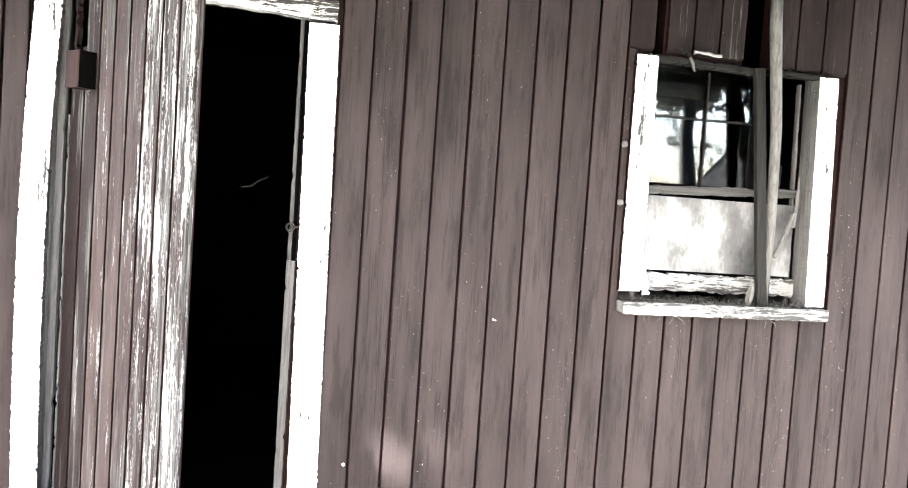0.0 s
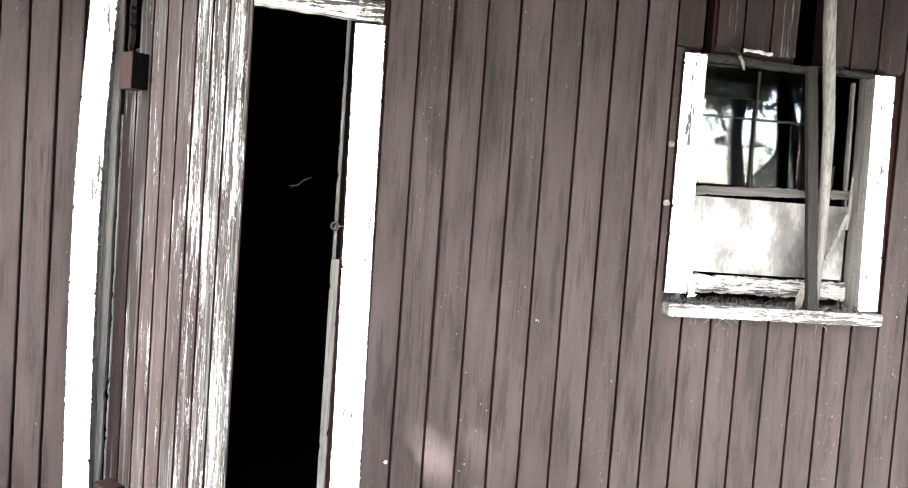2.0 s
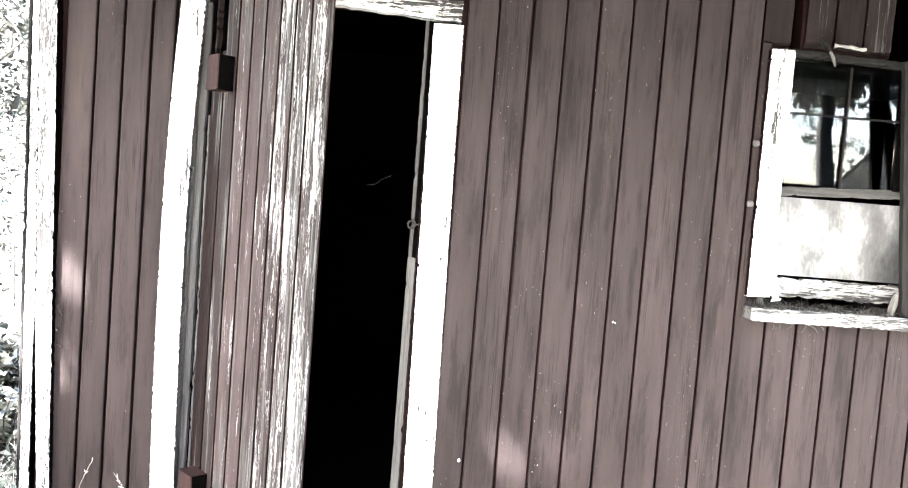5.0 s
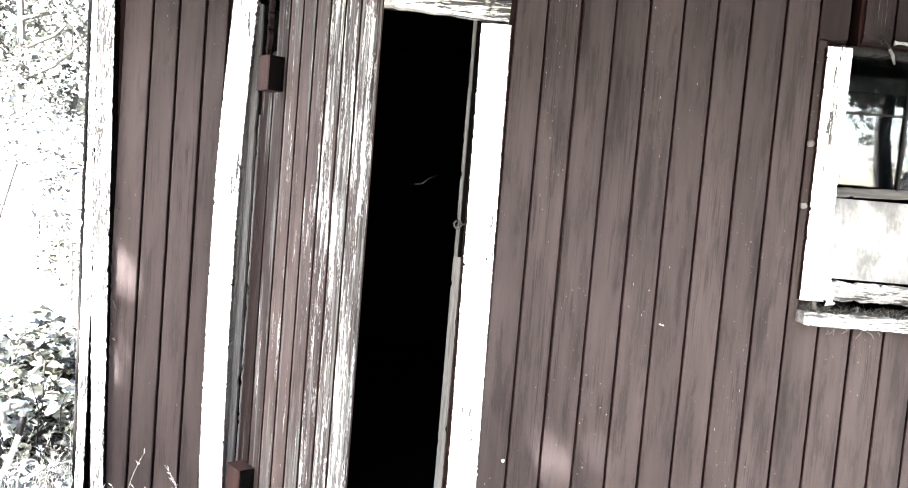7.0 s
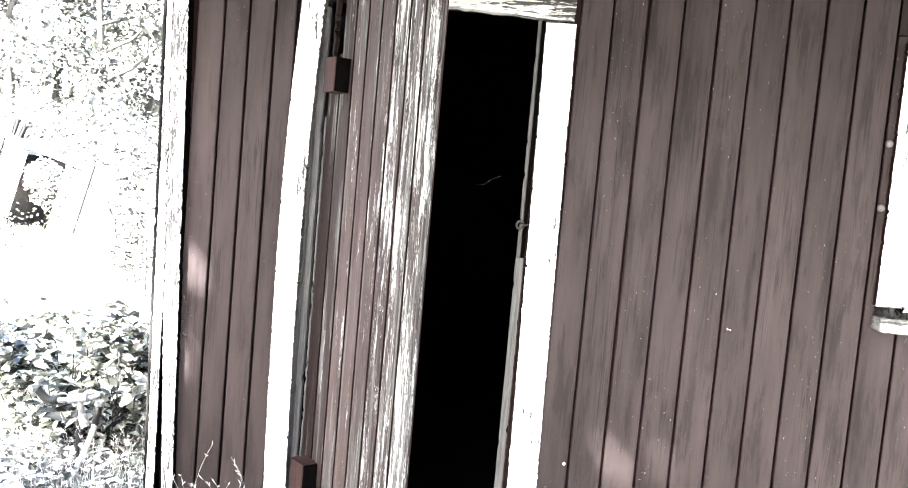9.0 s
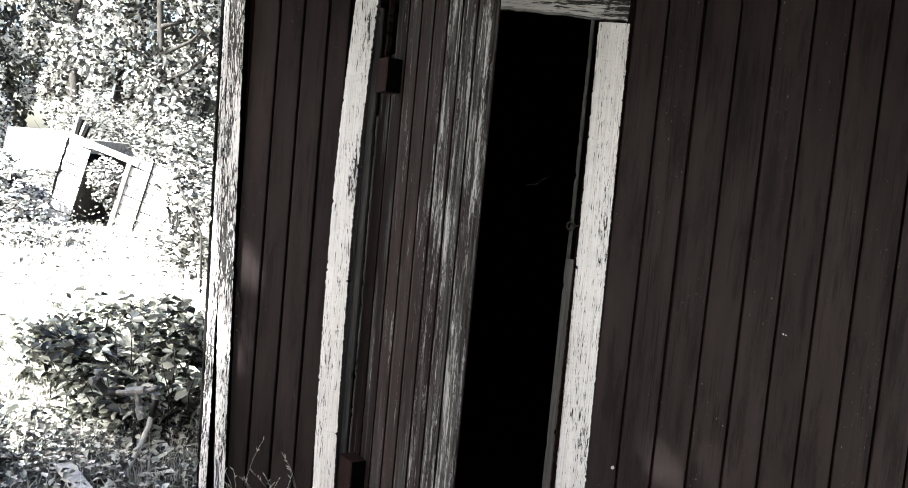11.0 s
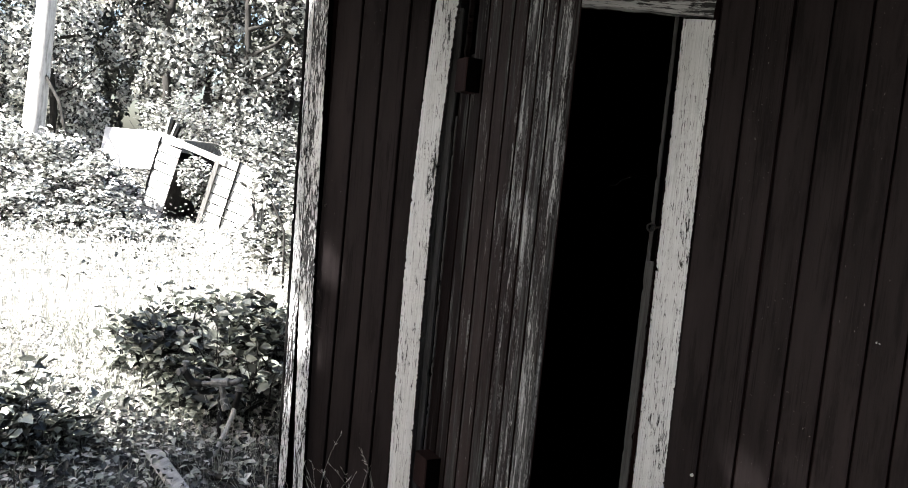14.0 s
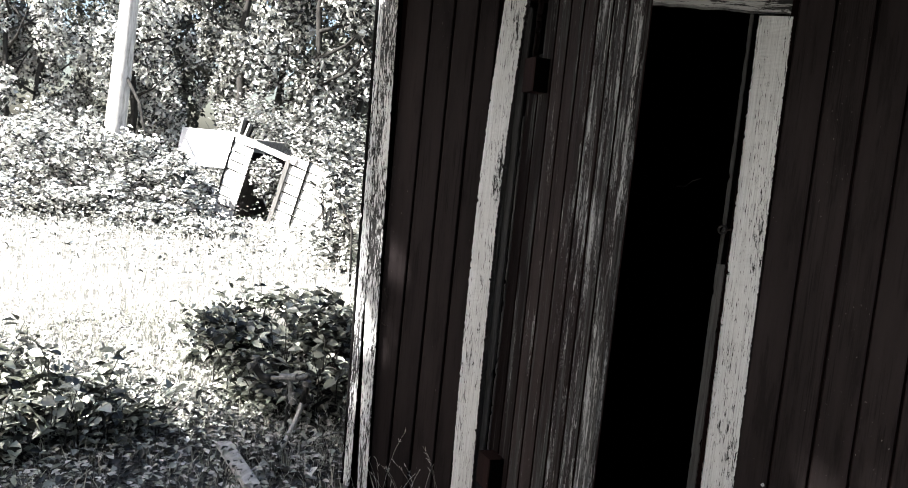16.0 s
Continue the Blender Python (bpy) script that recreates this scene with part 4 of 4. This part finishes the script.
child("elbow", mesh("elbow", *tube([(-0.11, 0.0, 0.29), (-0.14, 0.0, 0.284), (-0.165, 0.0, 0.29), (-0.19, -0.01, 0.32), (-0.2, -0.02, 0.345)], [0.017, 0.018, 0.019, 0.017, 0.019], 12), M_IRON, True), tap, None, "dark rusty elbow")
child("spout", mesh("spout", *tube([(-0.19, 0.0, 0.34), (-0.203, -0.03, 0.342), (-0.212, -0.05, 0.342)], [0.016, 0.015, 0.017], 12), M_METAL), tap)
child("tap_head", mesh("tap_head", *tube([(-0.198, -0.015, 0.35), (-0.197, -0.015, 0.37), (-0.197, -0.015, 0.374), (-0.197, -0.015, 0.39)], [0.012, 0.012, 0.022, 0.018], 10), M_METAL), tap)
child("stake", mesh("stake", *tube([(-0.03, 0.04, -0.05), (-0.03, 0.035, 0.2), (-0.03, 0.025, 0.3)], [0.01, 0.01, 0.009], 8), M_IRON), tap)
child("coupling", mesh("coupling", *tube([(0.125, -0.365, 0.0), (0.085, -0.25, 0.012), (0.08, -0.23, 0.02)], [0.012, 0.019, 0.016], 10), M_METAL), tap)
tagged(new("branch", mesh("branch", *tube([(-1.86, 0.06, 0.02), (-1.7, 0.02, 0.035), (-1.55, 0.0, 0.03), (-1.4, -0.05, 0.02)], [0.012, 0.016, 0.015, 0.011], 8, 4, 0.08), M_BARK, True)), "fallen grey branch lying on leaf litter", "branch")
log = tagged(new("plank", plank("plank", 0.5, 0.06, 0.03, M_LOG, 61, 0.0015, 0.01, 24)), "pale weathered plank lying on leaf litter", "plank")
log.matrix_basis = pose(-1.55, -0.31, 0.085, -90, 0, 47)

# small gaps cut in their crowns for sun flecks: across the wall, up it, and how wide
FLECKS = ((-1.2, 1.05, 0.067), (-1.13, 0.92, 0.065), (-1.19, 0.65, 0.075), (-1.33, 0.95, 0.1), (-1.32, 0.7, 0.11), (-1.33, 0.42, 0.11), (0.5, 0.38, 0.064), (0.65, 0.43, 0.07), (0.655, 1.77, 0.11))
# unseen trees behind the camera, crowns set so that their shade lies on the wall
for i, (x, y, h, cr, n, lf, sh) in enumerate([
        (-3.4, -5.4, 5.4, (2.4, 1.1, 0.5), 9500, 0.18, (0.65, 1.2)), (0.9, -5.8, 5.5, (2.4, 1.1, 0.5), 9500, 0.18, (-0.2, 1.6)), (-6.4, -6.0, 5.5, (1.7, 1.1, 0.8), 1900, 0.2, (1.7, 0.4)),
        (-7.0, -4.6, 5.1, (0.75, 0.6, 0.4), 480, 0.16, (1.8, 1.5)),
        (2.6, -9.5, 7.0, (2.8, 2.6, 1.9), 4000, 0.28, (0, 0)), (17.5, -15.0, 5.4, (2.2, 2.0, 2.2), 2200, 0.16, (0, 0))]):
    tree(x, y, h, cr, n, lf, 500 + i, "broad leafy tree shading the shed wall", 0.15, 0.45, None, None, 70, 0.34, sh, 0.6, FLECKS)
for i in range(8):
    bush(4 + 3.2 * i, -17 - (i % 3) * 2, (2.2, 1.5, 1.6), 1500, 0.25, 600 + i, "bramble thicket across the yard", M_TREE, 40)
# Unseen trees added behind the yard to cut skylight on the wall.
for i in (2, 3, 4, 5, 8):
    w = radians(196 + 16 * i)
    tree(13 * math.cos(w) - 1, 13 * math.sin(w) + 0.5, 4.6 + 0.5 * (i % 3), (2.3, 2.0, 2.1), 2600, 0.3, 700 + i, "unseen tree added to hold skylight off the shed", 0.12, 0.3)

# across the yard, seen only in the window glass: a dark tree before the sky, and a barn's gable
tree(8.2, -12.0, 7.6, (2.6, 1.6, 2.0), 9000, 0.24, 801, "dark tree across the yard", 0.23, 0.5, M_DEEP, M_POST, 60, 0.3)
tree(10.8, -21.0, 7.0, (5.0, 1.2, 2.9), 2600, 0.15, 802, "thin airy tree at the far side of the yard", 0.12, 0.25, M_DEEP, None, 70, 0.12)


def barn():
    root = empty("barn", pose(9.5, -14.2, 0, 0, 0, 31))
    tagged(root, "grey boarded barn with a steep gable across the yard", "barn")
    x0, x1, z0, z1, d = 0.0, 5.8, 1.95, 5.4, 5.0
    mid = (x0 + x1) / 2
    v = [(x0, 0, 0), (x1, 0, 0), (x1, 0, z0), (mid, 0, z1), (x0, 0, z0)]
    v += [(a, -d, c) for a, b, c in v]
    child("wall", mesh("wall", v, [(4, 3, 2, 1, 0), (5, 6, 7, 8, 9), (0, 1, 6, 5), (1, 2, 7, 6), (4, 0, 5, 9)], M_HUT), root)
    for xa in (x0 - 0.2, x1 + 0.2):
        za = z0 - 0.2 * (z1 - z0) / (mid - x0)
        q = [(xa, 0.25, za + 0.01), (mid, 0.25, z1 + 0.01), (mid, -d - 0.25, z1 + 0.01), (xa, -d - 0.25, za + 0.01)]
        q += [(a, b, c + 0.08) for a, b, c in q]
        child("roof", mesh("roof", q, [(3, 2, 1, 0), (4, 5, 6, 7), (0, 1, 5, 4), (1, 2, 6, 5), (2, 3, 7, 6), (3, 0, 4, 7)], M_BARK), root, None, "dark roof slope")


barn()
